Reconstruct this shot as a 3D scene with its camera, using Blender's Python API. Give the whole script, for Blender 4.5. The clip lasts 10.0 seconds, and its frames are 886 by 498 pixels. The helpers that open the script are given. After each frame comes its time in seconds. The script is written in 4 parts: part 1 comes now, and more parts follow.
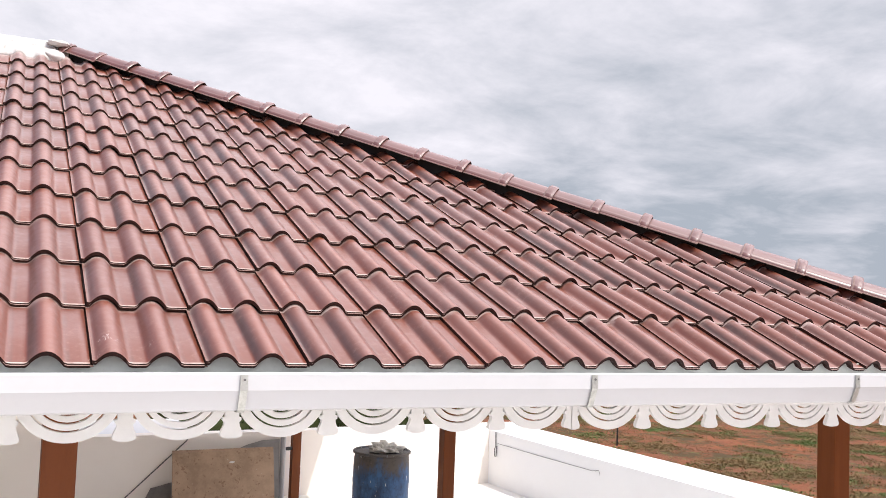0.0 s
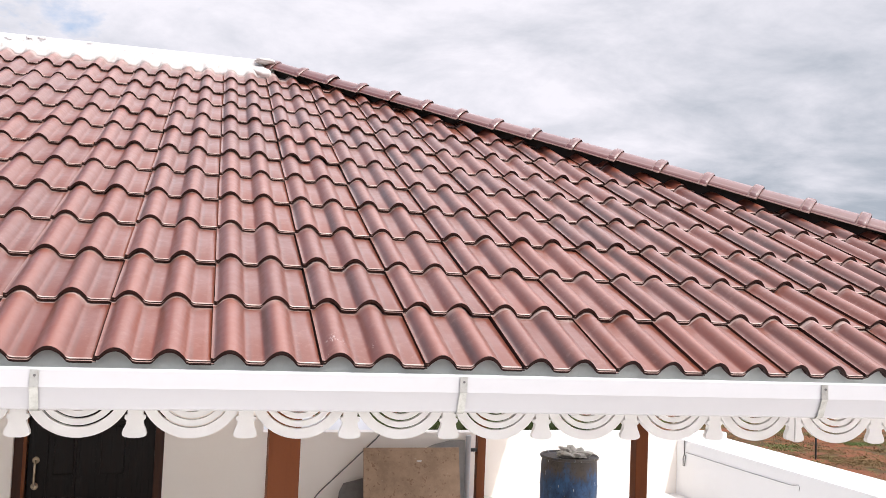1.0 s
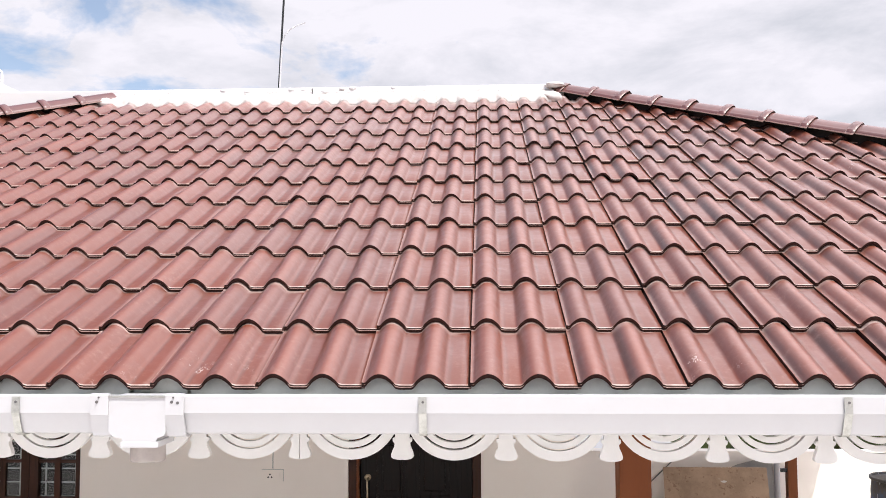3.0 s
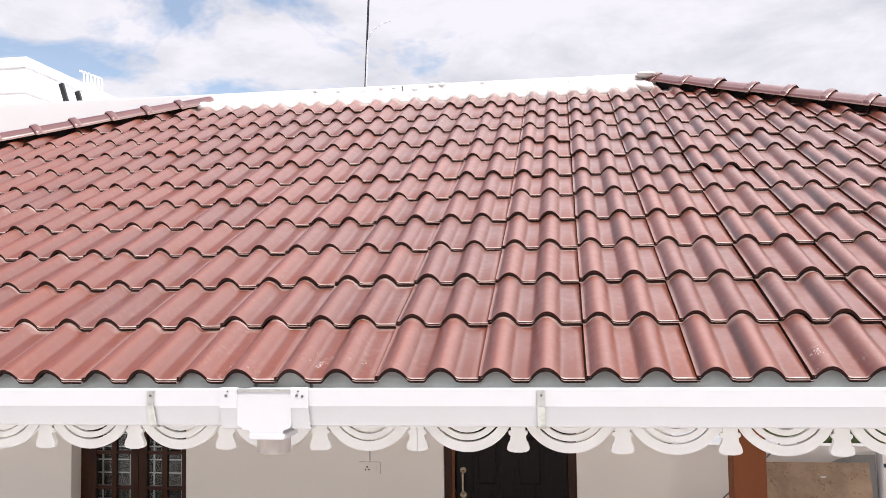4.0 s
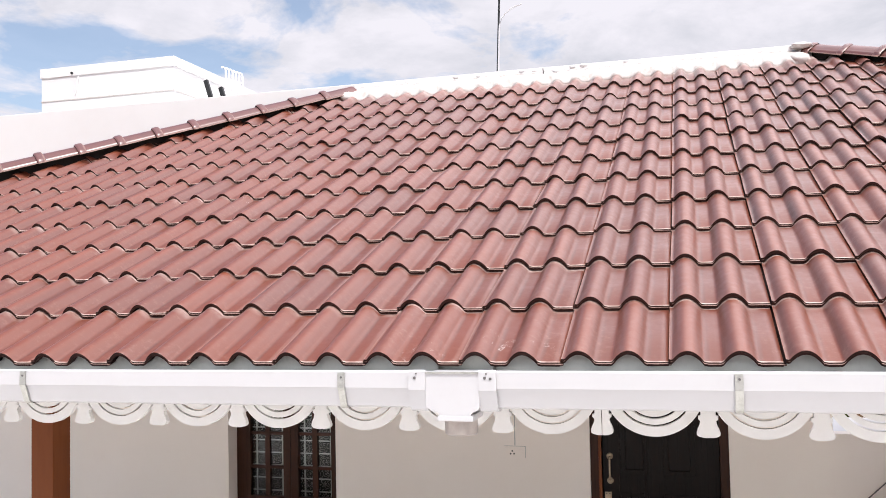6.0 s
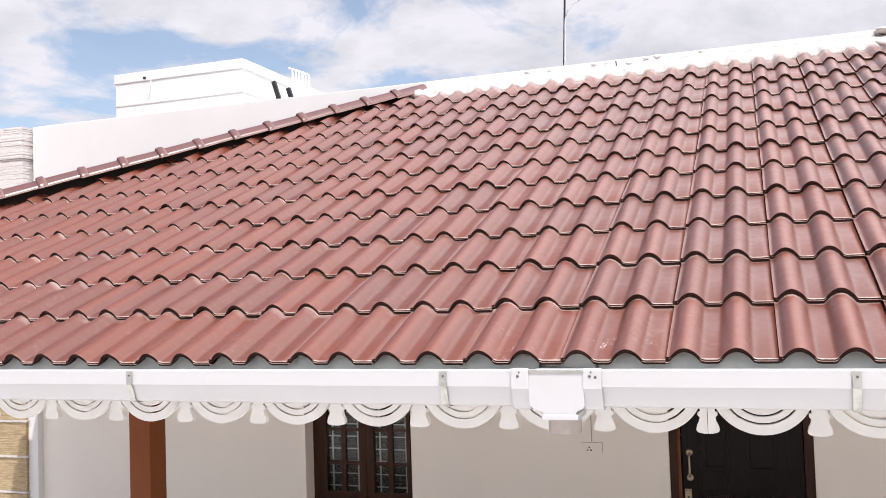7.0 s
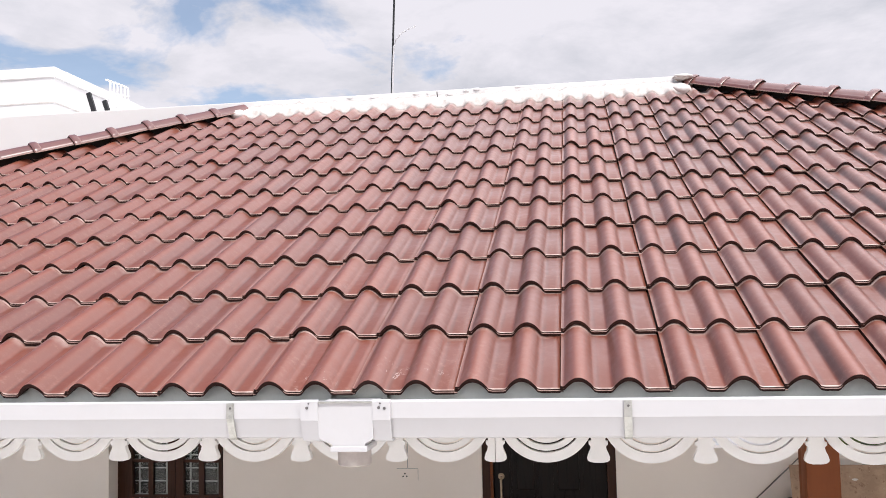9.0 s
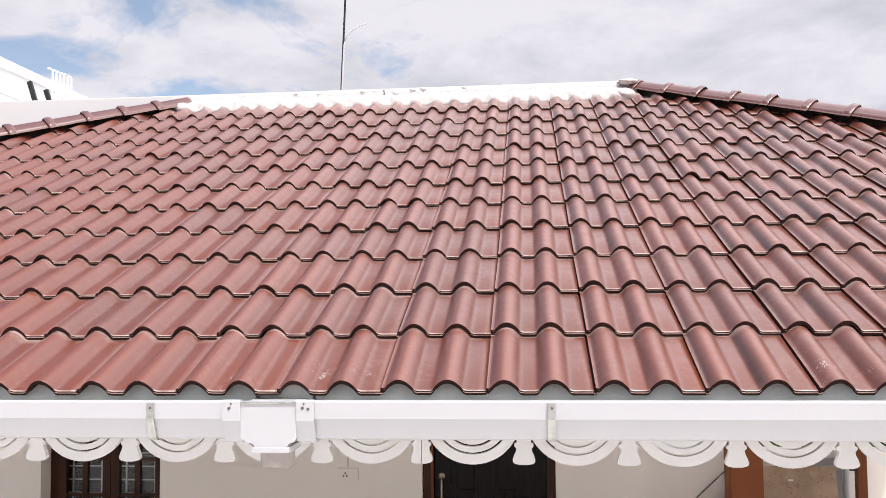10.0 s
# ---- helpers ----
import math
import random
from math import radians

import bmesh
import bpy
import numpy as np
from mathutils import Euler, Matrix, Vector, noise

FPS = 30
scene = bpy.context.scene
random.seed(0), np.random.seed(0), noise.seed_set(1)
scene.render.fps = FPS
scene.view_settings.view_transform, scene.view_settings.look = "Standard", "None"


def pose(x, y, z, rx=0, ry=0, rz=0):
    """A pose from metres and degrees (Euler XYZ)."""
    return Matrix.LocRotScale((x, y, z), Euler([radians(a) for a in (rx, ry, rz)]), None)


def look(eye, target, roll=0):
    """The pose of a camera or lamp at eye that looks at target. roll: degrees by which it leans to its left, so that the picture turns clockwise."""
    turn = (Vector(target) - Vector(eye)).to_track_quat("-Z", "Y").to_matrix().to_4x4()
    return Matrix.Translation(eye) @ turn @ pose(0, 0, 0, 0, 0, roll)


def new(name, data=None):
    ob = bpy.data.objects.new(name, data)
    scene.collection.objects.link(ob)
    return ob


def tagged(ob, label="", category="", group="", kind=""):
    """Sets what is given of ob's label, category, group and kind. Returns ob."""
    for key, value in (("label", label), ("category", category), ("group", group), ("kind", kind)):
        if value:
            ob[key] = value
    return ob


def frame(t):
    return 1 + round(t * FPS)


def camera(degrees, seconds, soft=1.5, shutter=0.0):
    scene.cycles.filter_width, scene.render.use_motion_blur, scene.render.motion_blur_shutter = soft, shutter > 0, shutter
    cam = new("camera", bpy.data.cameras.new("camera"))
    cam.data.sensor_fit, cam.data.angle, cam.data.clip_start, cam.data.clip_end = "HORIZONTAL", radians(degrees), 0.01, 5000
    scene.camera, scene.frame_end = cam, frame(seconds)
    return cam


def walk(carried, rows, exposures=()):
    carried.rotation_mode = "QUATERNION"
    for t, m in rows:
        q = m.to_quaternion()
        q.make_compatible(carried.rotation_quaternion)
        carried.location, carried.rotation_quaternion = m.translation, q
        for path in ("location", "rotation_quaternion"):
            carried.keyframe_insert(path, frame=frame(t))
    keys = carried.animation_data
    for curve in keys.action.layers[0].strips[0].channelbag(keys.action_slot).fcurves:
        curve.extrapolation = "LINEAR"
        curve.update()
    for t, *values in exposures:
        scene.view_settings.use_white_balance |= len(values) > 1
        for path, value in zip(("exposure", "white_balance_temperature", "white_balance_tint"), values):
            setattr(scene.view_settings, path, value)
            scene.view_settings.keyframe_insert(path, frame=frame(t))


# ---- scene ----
cam = camera(53.31, 10.0, soft=0.65)
# seconds, eye x y z, yaw (left +), pitch (up +), roll (clockwise picture +)
ROWS = [
    (0.0, 0.3939, -2.5443, 2.3145, -25.949, 3.373, 2.145),
    (0.5, 0.3431, -2.5253, 2.3164, -19.596, 3.528, 2.350),
    (1.0, 0.2875, -2.4975, 2.3120, -14.613, 3.133, 2.362),
    (1.5, 0.2251, -2.4893, 2.3175, -9.722, 3.479, 1.779),
    (2.0, 0.1539, -2.4718, 2.3235, -4.399, 4.028, 0.986),
    (2.5, 0.0926, -2.4637, 2.3244, -0.437, 4.002, 0.304),
    (4.0, -0.0560, -2.5095, 2.3272, 7.770, 3.538, -0.822),
    (4.5, -0.1084, -2.5159, 2.3286, 10.101, 3.391, -0.941),
    (5.0, -0.1563, -2.5184, 2.3247, 11.703, 3.294, -0.882),
    (5.5, -0.1946, -2.5217, 2.3242, 13.399, 3.057, -1.010),
    (6.0, -0.2403, -2.5307, 2.3221, 15.515, 2.749, -1.255),
    (7.5, -0.3839, -2.5698, 2.3418, 19.957, 2.683, -2.012),
    (8.0, -0.3512, -2.5515, 2.3443, 16.907, 3.592, -2.117),
    (8.5, -0.3013, -2.5357, 2.3482, 12.233, 3.818, -1.862),
    (9.0, -0.2484, -2.5179, 2.3495, 8.528, 3.773, -1.370),
    (9.5, -0.2061, -2.5076, 2.3504, 6.417, 3.694, -0.864),
    (10.0, -0.1800, -2.4950, 2.3543, 5.497, 3.641, -0.563),
]


def aim(x, y, z, yaw, pitch, roll):
    yw, pt = radians(yaw), radians(pitch)
    way = Vector((-math.sin(yw) * math.cos(pt), math.cos(yw) * math.cos(pt), math.sin(pt)))
    return look((x, y, z), Vector((x, y, z)) + way, roll)


walk(cam, [(t, aim(*r)) for t, *r in ROWS], [(0.0, 0.36), (2.5, 0.35), (5.0, 0.31), (7.5, 0.25), (9.0, 0.20), (10.0, 0.19)])

# ---- light ----
SUN = Vector((0.25, -0.50, 1.0)).normalized()
sun = new("sun", bpy.data.lights.new("sun", "SUN"))
sun.data.energy, sun.data.angle, sun.data.color = 3.1, radians(0.6), (1.0, 0.96, 0.9)
sun.matrix_world = look(SUN * 30, (0, 0, 0))

world = bpy.data.worlds.new("sky")
scene.world = world
world.use_nodes = True
wn, wl = world.node_tree.nodes, world.node_tree.links
wn.clear()


def wmath(op, a, b=None, clamp=False):
    n = wn.new("ShaderNodeMath")
    n.operation, n.use_clamp = op, clamp
    for s, v in ((0, a), (1, b)):
        if v is None:
            continue
        if isinstance(v, (int, float)):
            n.inputs[s].default_value = v
        else:
            wl.new(v, n.inputs[s])
    return n.outputs[0]


def wmix(fac, a, b):
    n = wn.new("ShaderNodeMix")
    n.data_type = "RGBA"
    for s, v in ((0, fac), (6, a), (7, b)):
        if isinstance(v, (int, float, tuple)):
            n.inputs[s].default_value = v
        else:
            wl.new(v, n.inputs[s])
    return n.outputs[2]


tc = wn.new("ShaderNodeTexCoord")
sky = wn.new("ShaderNodeTexSky")
sky.sky_type, sky.sun_disc = "NISHITA", False
sky.sun_elevation, sky.sun_rotation = math.asin(SUN.z), math.atan2(SUN.x, SUN.y)
sky.air_density, sky.dust_density = 1.0, 0.6
sep = wn.new("ShaderNodeSeparateXYZ")
wl.new(tc.outputs["Generated"], sep.inputs[0])
dx, dy, dz = sep.outputs
up = wmath("ADD", wmath("MAXIMUM", dz, 0.0), 0.22)
flat = wn.new("ShaderNodeCombineXYZ")
wl.new(wmath("DIVIDE", dx, up), flat.inputs[0])
wl.new(wmath("DIVIDE", dy, up), flat.inputs[1])


def wnoise(scale, detail, rough, shift):
    m = wn.new("ShaderNodeMapping")
    m.inputs["Location"].default_value = shift
    wl.new(flat.outputs[0], m.inputs[0])
    n = wn.new("ShaderNodeTexNoise")
    n.inputs["Scale"].default_value, n.inputs["Detail"].default_value, n.inputs["Roughness"].default_value = scale, detail, rough
    n.inputs["Distortion"].default_value = 0.25
    wl.new(m.outputs[0], n.inputs["Vector"])
    return n.outputs[0]


# thin cover with blue holes towards -x, thick grey cover towards +x
cover = wmath("ADD", wnoise(2.2, 8, 0.58, (0.7, 0.3, 0)), wmath("ADD", wmath("MULTIPLY", dx, 0.20), wmath("MULTIPLY", wmath("MAXIMUM", dx, 0.0), 0.5)))
# above the view the cover thins towards -x, dulling the tiles' sheen there
rise = wmath("MULTIPLY", wmath("SUBTRACT", dz, 0.34), 4.0, clamp=True)
cover = wmath("ADD", cover, wmath("MULTIPLY", wmath("MULTIPLY", rise, dx), 0.55))
cover = wmath("ADD", cover, wmath("MULTIPLY", wmath("MULTIPLY", wmath("ADD", dx, 0.15), 7.0, clamp=True), 0.06))
cover = wmath("MULTIPLY", wmath("SUBTRACT", cover, 0.33), 11.0, clamp=True)
puff = wnoise(2.5, 8, 0.6, (3.1, 1.7, 0))
grey = wmath("ADD", wmath("MULTIPLY", wmath("SUBTRACT", puff, 0.44), 2.2), wmath("MULTIPLY", wmath("MULTIPLY", wmath("SUBTRACT", dx, 0.25), 2.4, clamp=True), wmath("SUBTRACT", 0.95, wmath("MULTIPLY", dz, 2.0), clamp=True)), clamp=True)
cloud = wmix(grey, (0.745, 0.725, 0.785, 1), (0.345, 0.38, 0.44, 1))
# unseen cover above the view brightened, more towards +x, to light the scene
high = wn.new("ShaderNodeMapRange")
high.interpolation_type = "SMOOTHSTEP"
for k, v in zip((1, 2, 3, 4), (0.36, 0.62, 0.0, 1.0)):
    high.inputs[k].default_value = v
wl.new(dz, high.inputs[0])
lift = wn.new("ShaderNodeVectorMath")
lift.operation = "SCALE"
wl.new(cloud, lift.inputs[0])
wl.new(wmath("ADD", 1.0, wmath("MULTIPLY", high.outputs[0], wmath("ADD", 1.05, wmath("MULTIPLY", dx, 1.3)))), lift.inputs[3])
cloud = lift.outputs[0]
skyb = wn.new("ShaderNodeVectorMath")
skyb.operation = "SCALE"
wl.new(sky.outputs[0], skyb.inputs[0])
skyb.inputs[3].default_value = 0.13
mixed = wmix(cover, wmix(0.22, skyb.outputs[0], cloud), cloud)
bg = wn.new("ShaderNodeBackground")
wl.new(mixed, bg.inputs[0])
bg.inputs[1].default_value = 1.0
out = wn.new("ShaderNodeOutputWorld")
wl.new(bg.outputs[0], out.inputs[0])

# ---- materials ----


class Mat:
    """A node material with short calls for its nodes."""

    def __init__(self, name, rough=0.6, spec=0.5, metal=0.0):
        self.m = bpy.data.materials.new(name)
        self.m.use_nodes = True
        self.n, self.l = self.m.node_tree.nodes, self.m.node_tree.links
        self.b = self.n["Principled BSDF"]
        self.b.inputs["Roughness"].default_value = rough
        self.b.inputs["Specular IOR Level"].default_value = spec
        self.b.inputs["Metallic"].default_value = metal
        self.co = self.n.new("ShaderNodeTexCoord").outputs["Object"]

    def put(self, socket, value):
        if isinstance(value, (int, float, tuple)):
            socket.default_value = value
        else:
            self.l.new(value, socket)

    def noise(self, scale, detail=4, rough=0.6, stretch=None, co=None):
        co = co or self.co
        if stretch:
            mp = self.n.new("ShaderNodeMapping")
            mp.inputs["Scale"].default_value = stretch
            self.l.new(co, mp.inputs[0])
            co = mp.outputs[0]
        t = self.n.new("ShaderNodeTexNoise")
        t.inputs["Scale"].default_value, t.inputs["Detail"].default_value, t.inputs["Roughness"].default_value = scale, detail, rough
        self.l.new(co, t.inputs["Vector"])
        return t.outputs[0]

    def ramp(self, fac, lo, hi, a=0.0, b=1.0):
        r = self.n.new("ShaderNodeMapRange")
        r.interpolation_type = "SMOOTHSTEP"
        for k, v in zip((1, 2, 3, 4), (lo, hi, a, b)):
            r.inputs[k].default_value = v
        self.l.new(fac, r.inputs[0])
        return r.outputs[0]

    def math(self, op, a, b=0.0, clamp=False):
        q = self.n.new("ShaderNodeMath")
        q.operation, q.use_clamp = op, clamp
        self.put(q.inputs[0], a)
        self.put(q.inputs[1], b)
        return q.outputs[0]

    def mix(self, fac, a, b, blend="MIX"):
        q = self.n.new("ShaderNodeMix")
        q.data_type, q.blend_type = "RGBA", blend
        self.put(q.inputs[0], fac)
        self.put(q.inputs[6], a if not isinstance(a, tuple) else (*a[:3], 1))
        self.put(q.inputs[7], b if not isinstance(b, tuple) else (*b[:3], 1))
        return q.outputs[2]

    def bump(self, height, strength=0.3, dist=0.01):
        q = self.n.new("ShaderNodeBump")
        q.inputs["Strength"].default_value, q.inputs["Distance"].default_value = strength, dist
        self.l.new(height, q.inputs["Height"])
        self.l.new(q.outputs[0], self.b.inputs["Normal"])

    def color(self, value):
        self.put(self.b.inputs["Base Color"], value if not isinstance(value, tuple) else (*value[:3], 1))
        return self

    def rough(self, value):
        self.put(self.b.inputs["Roughness"], value)

    def chance(self):
        return self.n.new("ShaderNodeObjectInfo").outputs["Random"]

    def world(self):
        return self.n.new("ShaderNodeNewGeometry").outputs["Position"]

    def axes(self, co=None):
        s = self.n.new("ShaderNodeSeparateXYZ")
        self.l.new(co or self.co, s.inputs[0])
        return s.outputs


SCRATCHED = [(0.622, 0.058, 0.075), (0.800, 0.068, 0.06), (-0.785, 0.085, 0.085), (-1.029, 0.045, 0.085), (1.883, 2.286, 0.05), (1.988, 2.189, 0.05), (-0.672, 0.08, 0.05), (-2.467, 1.687, 0.05)]


def make_tile(name, warm, cool):
    k = Mat(name, 0.33, 0.5)
    k.b.inputs["Coat Weight"].default_value = 0.66
    k.b.inputs["Coat Roughness"].default_value = 0.40
    rnd = k.chance()
    w = k.world()

    def seg(x, p0, p1, p2, p3):
        return k.math("MULTIPLY", k.ramp(x, p0, p1), k.ramp(x, p2, p3, 1, 0))

    base = k.mix(k.ramp(rnd, 0.0, 1.0), warm, cool)
    cloud = k.noise(2.2, 3, co=w)
    base = k.mix(k.ramp(cloud, 0.35, 0.7), base, k.mix(0.4, base, (0.160, 0.050, 0.032)))
    u, v, _ = k.axes()
    # crests tinted redder, the sun on them put into the colour
    crest = k.math("MAXIMUM", seg(u, 0.030, 0.048, 0.062, 0.086), seg(u, 0.169, 0.187, 0.201, 0.225))
    pick = k.math("FRACT", k.math("MULTIPLY", rnd, 7.31))
    base = k.mix(k.math("MULTIPLY", crest, k.ramp(pick, 0.2, 0.9, 0.10, 0.45)), base, (0.275, 0.066, 0.027))
    streak = k.noise(1.0, 5, 0.65, (60, 6, 40), co=w)
    base = k.mix(k.ramp(streak, 0.48, 0.8, 0, 0.14), base, (0.165, 0.050, 0.031))
    # rolls' left flanks: smoky glaze and shade in one band, randomly stronger or weaker
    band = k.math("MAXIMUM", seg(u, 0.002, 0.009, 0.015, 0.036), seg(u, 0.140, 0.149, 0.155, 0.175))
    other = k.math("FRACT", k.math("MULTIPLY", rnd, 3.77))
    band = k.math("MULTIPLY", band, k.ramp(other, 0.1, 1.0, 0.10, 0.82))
    # band stronger towards +x, set to match the camera's view
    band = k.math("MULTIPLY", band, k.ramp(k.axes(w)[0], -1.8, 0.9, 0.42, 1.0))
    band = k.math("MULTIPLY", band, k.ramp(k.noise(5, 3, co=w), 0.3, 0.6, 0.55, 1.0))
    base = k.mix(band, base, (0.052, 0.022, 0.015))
    # dark line in the crease at each roll's right foot, shade as colour
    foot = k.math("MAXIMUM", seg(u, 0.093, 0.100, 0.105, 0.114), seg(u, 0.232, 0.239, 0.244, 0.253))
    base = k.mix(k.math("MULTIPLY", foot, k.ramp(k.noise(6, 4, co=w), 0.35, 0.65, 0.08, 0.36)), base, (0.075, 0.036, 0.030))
    # pale dust under the edge of the course above, and a few scuffs
    dust = k.math("MULTIPLY", k.ramp(v, 0.335, 0.372), k.ramp(k.noise(14, 4, co=w), 0.40, 0.62, 0.0, 0.42))
    line = k.math("MULTIPLY", k.ramp(v, 0.3655, 0.370), k.ramp(k.noise(22, 3, co=w), 0.30, 0.55, 0.25, 0.70))
    base = k.mix(k.math("MAXIMUM", dust, line), base, (0.58, 0.46, 0.42))
    # pale front and left lips, the highlight they catch put into the colour
    low = k.math("MULTIPLY", k.ramp(v, 0.002, 0.0055, 1, 0), k.ramp(k.axes()[2], 0.010, 0.017, 1, 0.0))
    lip = k.math("MAXIMUM", k.ramp(u, 0.0015, 0.004, 0.15, 0), low)
    lip = k.math("MULTIPLY", lip, k.ramp(k.noise(25, 4, co=w), 0.35, 0.6, 0.40, 0.90))
    base = k.mix(lip, base, (0.62, 0.47, 0.41))
    scuff = k.math("MULTIPLY", k.ramp(k.noise(38, 4, 0.7, co=w), 0.70, 0.76), k.ramp(k.noise(3.1, 2, co=w), 0.56, 0.66))
    base = k.mix(k.math("MULTIPLY", scuff, 0.6), base, (0.6, 0.52, 0.48))
    grime = k.ramp(k.noise(42, 6, 0.72, co=w), 0.48, 0.75, 0, 0.32)
    base = k.mix(k.math("MULTIPLY", grime, k.ramp(k.noise(4, 3, co=w), 0.35, 0.65, 0.2, 1.0)), base, (0.36, 0.22, 0.17))
    speck = k.ramp(k.noise(95, 3, 0.6, co=w), 0.72, 0.78, 0, 0.5)
    base = k.mix(speck, base, (0.08, 0.035, 0.026))
    # scratches left by boots and tools on a few tiles
    wx, wy, _ = k.axes(w)
    mark = None
    for sx, sy, r in SCRATCHED:
        far = k.math("SQRT", k.math("ADD", k.math("POWER", k.math("SUBTRACT", wx, sx), 2.0), k.math("POWER", k.math("SUBTRACT", wy, sy), 2.0)))
        spot = k.ramp(far, r * 0.35, r, 1, 0)
        mark = spot if mark is None else k.math("MAXIMUM", mark, spot)
    vein = k.math("ABSOLUTE", k.math("SUBTRACT", k.noise(24, 3, 0.6, (1.6, 0.7, 1), co=w), 0.5))
    mark = k.math("MULTIPLY", k.math("MULTIPLY", mark, k.ramp(vein, 0.002, 0.012, 0.75, 0)), k.ramp(k.noise(17, 2, co=w), 0.50, 0.60))
    base = k.mix(mark, base, (0.74, 0.68, 0.64))
    # cement smeared over the top course
    smear = k.math("MULTIPLY", k.ramp(wy, 3.95, 4.10), k.ramp(k.noise(9, 4, co=w), 0.35, 0.65, 0.1, 0.6))
    base = k.mix(smear, base, (0.68, 0.60, 0.57))
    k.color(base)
    k.rough(k.ramp(k.noise(30, 4, co=w), 0.3, 0.7, 0.36, 0.48))
    k.bump(k.noise(200, 3, co=w), 0.06, 0.004)
    return k.m


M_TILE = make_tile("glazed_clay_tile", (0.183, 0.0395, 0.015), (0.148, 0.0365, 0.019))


def make_plain(name, base, stain, rough=0.6, scale=3.0, amount=0.5, bump=0.15, fine=90, spec=0.4, metal=0.0, stretch=None):
    k = Mat(name, rough, spec, metal)
    w = k.world()
    f = k.noise(scale, 5, 0.65, stretch, co=w)
    g = k.noise(fine, 4, 0.6, co=w)
    c = k.mix(k.ramp(f, 0.42, 0.72, 0, amount), base, stain)
    c = k.mix(k.ramp(g, 0.45, 0.75, 0, amount * 0.5), c, stain)
    k.color(c)
    k.rough(k.ramp(f, 0.3, 0.7, rough * 0.85, min(1.0, rough * 1.15)))
    k.bump(k.math("ADD", g, k.math("MULTIPLY", f, 1.5)), bump, 0.003)
    return k.m


M_SIDE = make_plain("side_clay_tile", (0.205, 0.064, 0.037), (0.155, 0.054, 0.036), 0.34, 2.5, 0.7, 0.06, 60, 0.7)
# near-black edges and cap insides, dark clay and gap shade in one colour
M_EDGE = make_plain("dark_shaded_edge", (0.038, 0.016, 0.012), (0.022, 0.011, 0.009), 0.6, 20, 0.6, spec=0.15)
# pale lips of tiles and caps, the light they catch put into colour
M_LIP = make_plain("pale_edge_glint", (0.32, 0.21, 0.18), (0.18, 0.10, 0.085), 0.7, 18, 0.7)
M_CAP = make_plain("hip_cap_glaze", (0.16, 0.056, 0.046), (0.115, 0.041, 0.036), 0.34, 5, 0.7, 0.1, 120, 0.8)
M_CAP.node_tree.nodes["Principled BSDF"].inputs["Coat Weight"].default_value = 0.5
M_CAP.node_tree.nodes["Principled BSDF"].inputs["Coat Roughness"].default_value = 0.45
# near-black, also used for the shade under the hip caps
M_DECK = make_plain("roof_underlay", (0.02, 0.018, 0.017), (0.05, 0.04, 0.035), 0.9, 4)
M_SOFFIT = make_plain("soffit_paint", (0.87, 0.85, 0.82), (0.8, 0.77, 0.73), 0.8, 2)
M_WHITE = make_plain("white_wall_paint", (0.81, 0.805, 0.805), (0.75, 0.74, 0.735), 0.75, 1.3, 0.35, 0.12, 140)
M_WALL = make_plain("off_white_wall_paint", (0.90, 0.84, 0.775), (0.86, 0.785, 0.71), 0.7, 1.1, 0.4, 0.1, 160)
M_MORTAR = make_plain("white_mortar", (0.66, 0.63, 0.61), (0.48, 0.43, 0.40), 0.85, 16, 0.6, 0.6, 60)
M_PVC = make_plain("white_pvc", (0.568, 0.562, 0.576), (0.53, 0.52, 0.525), 0.38, 4, 0.3, 0.03, 60, 0.5)
M_TRIM = make_plain("white_painted_board", (0.80, 0.79, 0.78), (0.70, 0.68, 0.66), 0.55, 6, 0.35, 0.05, 80)
M_FASCIA = make_plain("grey_primed_board", (0.66, 0.67, 0.61), (0.5, 0.51, 0.46), 0.65, 5, 0.5, 0.1, 70)
M_GALV = make_plain("galvanised_steel", (0.55, 0.55, 0.52), (0.36, 0.36, 0.33), 0.45, 40, 0.7, 0.1, 150, 0.5, 0.7)
M_POST = make_plain("brown_painted_post", (0.155, 0.044, 0.012), (0.11, 0.032, 0.010), 0.5, 3, 0.4, 0.04, 90, 0.2, 0.0, (8, 8, 0.8))
M_DOOR = make_plain("dark_polished_wood", (0.006, 0.0038, 0.003), (0.014, 0.006, 0.004), 0.30, 4, 0.7, 0.06, 60, 0.12, 0.0, (10, 10, 0.7))
M_FRAME = make_plain("brown_polished_wood", (0.050, 0.019, 0.010), (0.024, 0.010, 0.006), 0.35, 4, 0.6, 0.06, 70, 0.15, 0.0, (10, 10, 0.7))
M_BRASS = make_plain("worn_brass", (0.42, 0.34, 0.24), (0.28, 0.21, 0.14), 0.32, 30, 0.5, 0.05, 90, 0.5, 0.9)
# near-black, the unlit room put into the colour
M_DARK = make_plain("dark_room_shade", (0.013, 0.018, 0.013), (0.01, 0.012, 0.01), 0.9, 2)
M_GRILLE = make_plain("white_enamelled_grille", (0.40, 0.42, 0.40), (0.3, 0.3, 0.28), 0.4, 10, 0.3)
# paler than cement, so the floors bounce light up under the porch
M_FLOOR = make_plain("pale_cement_floor", (0.82, 0.79, 0.75), (0.72, 0.68, 0.63), 0.75, 2, 0.5, 0.2, 80)
M_BLACK = make_plain("black_plastic", (0.018, 0.019, 0.02), (0.04, 0.04, 0.04), 0.4, 8, 0.4)
M_WIRE = make_plain("grey_wire", (0.14, 0.13, 0.13), (0.08, 0.08, 0.08), 0.5, 20, 0.4)
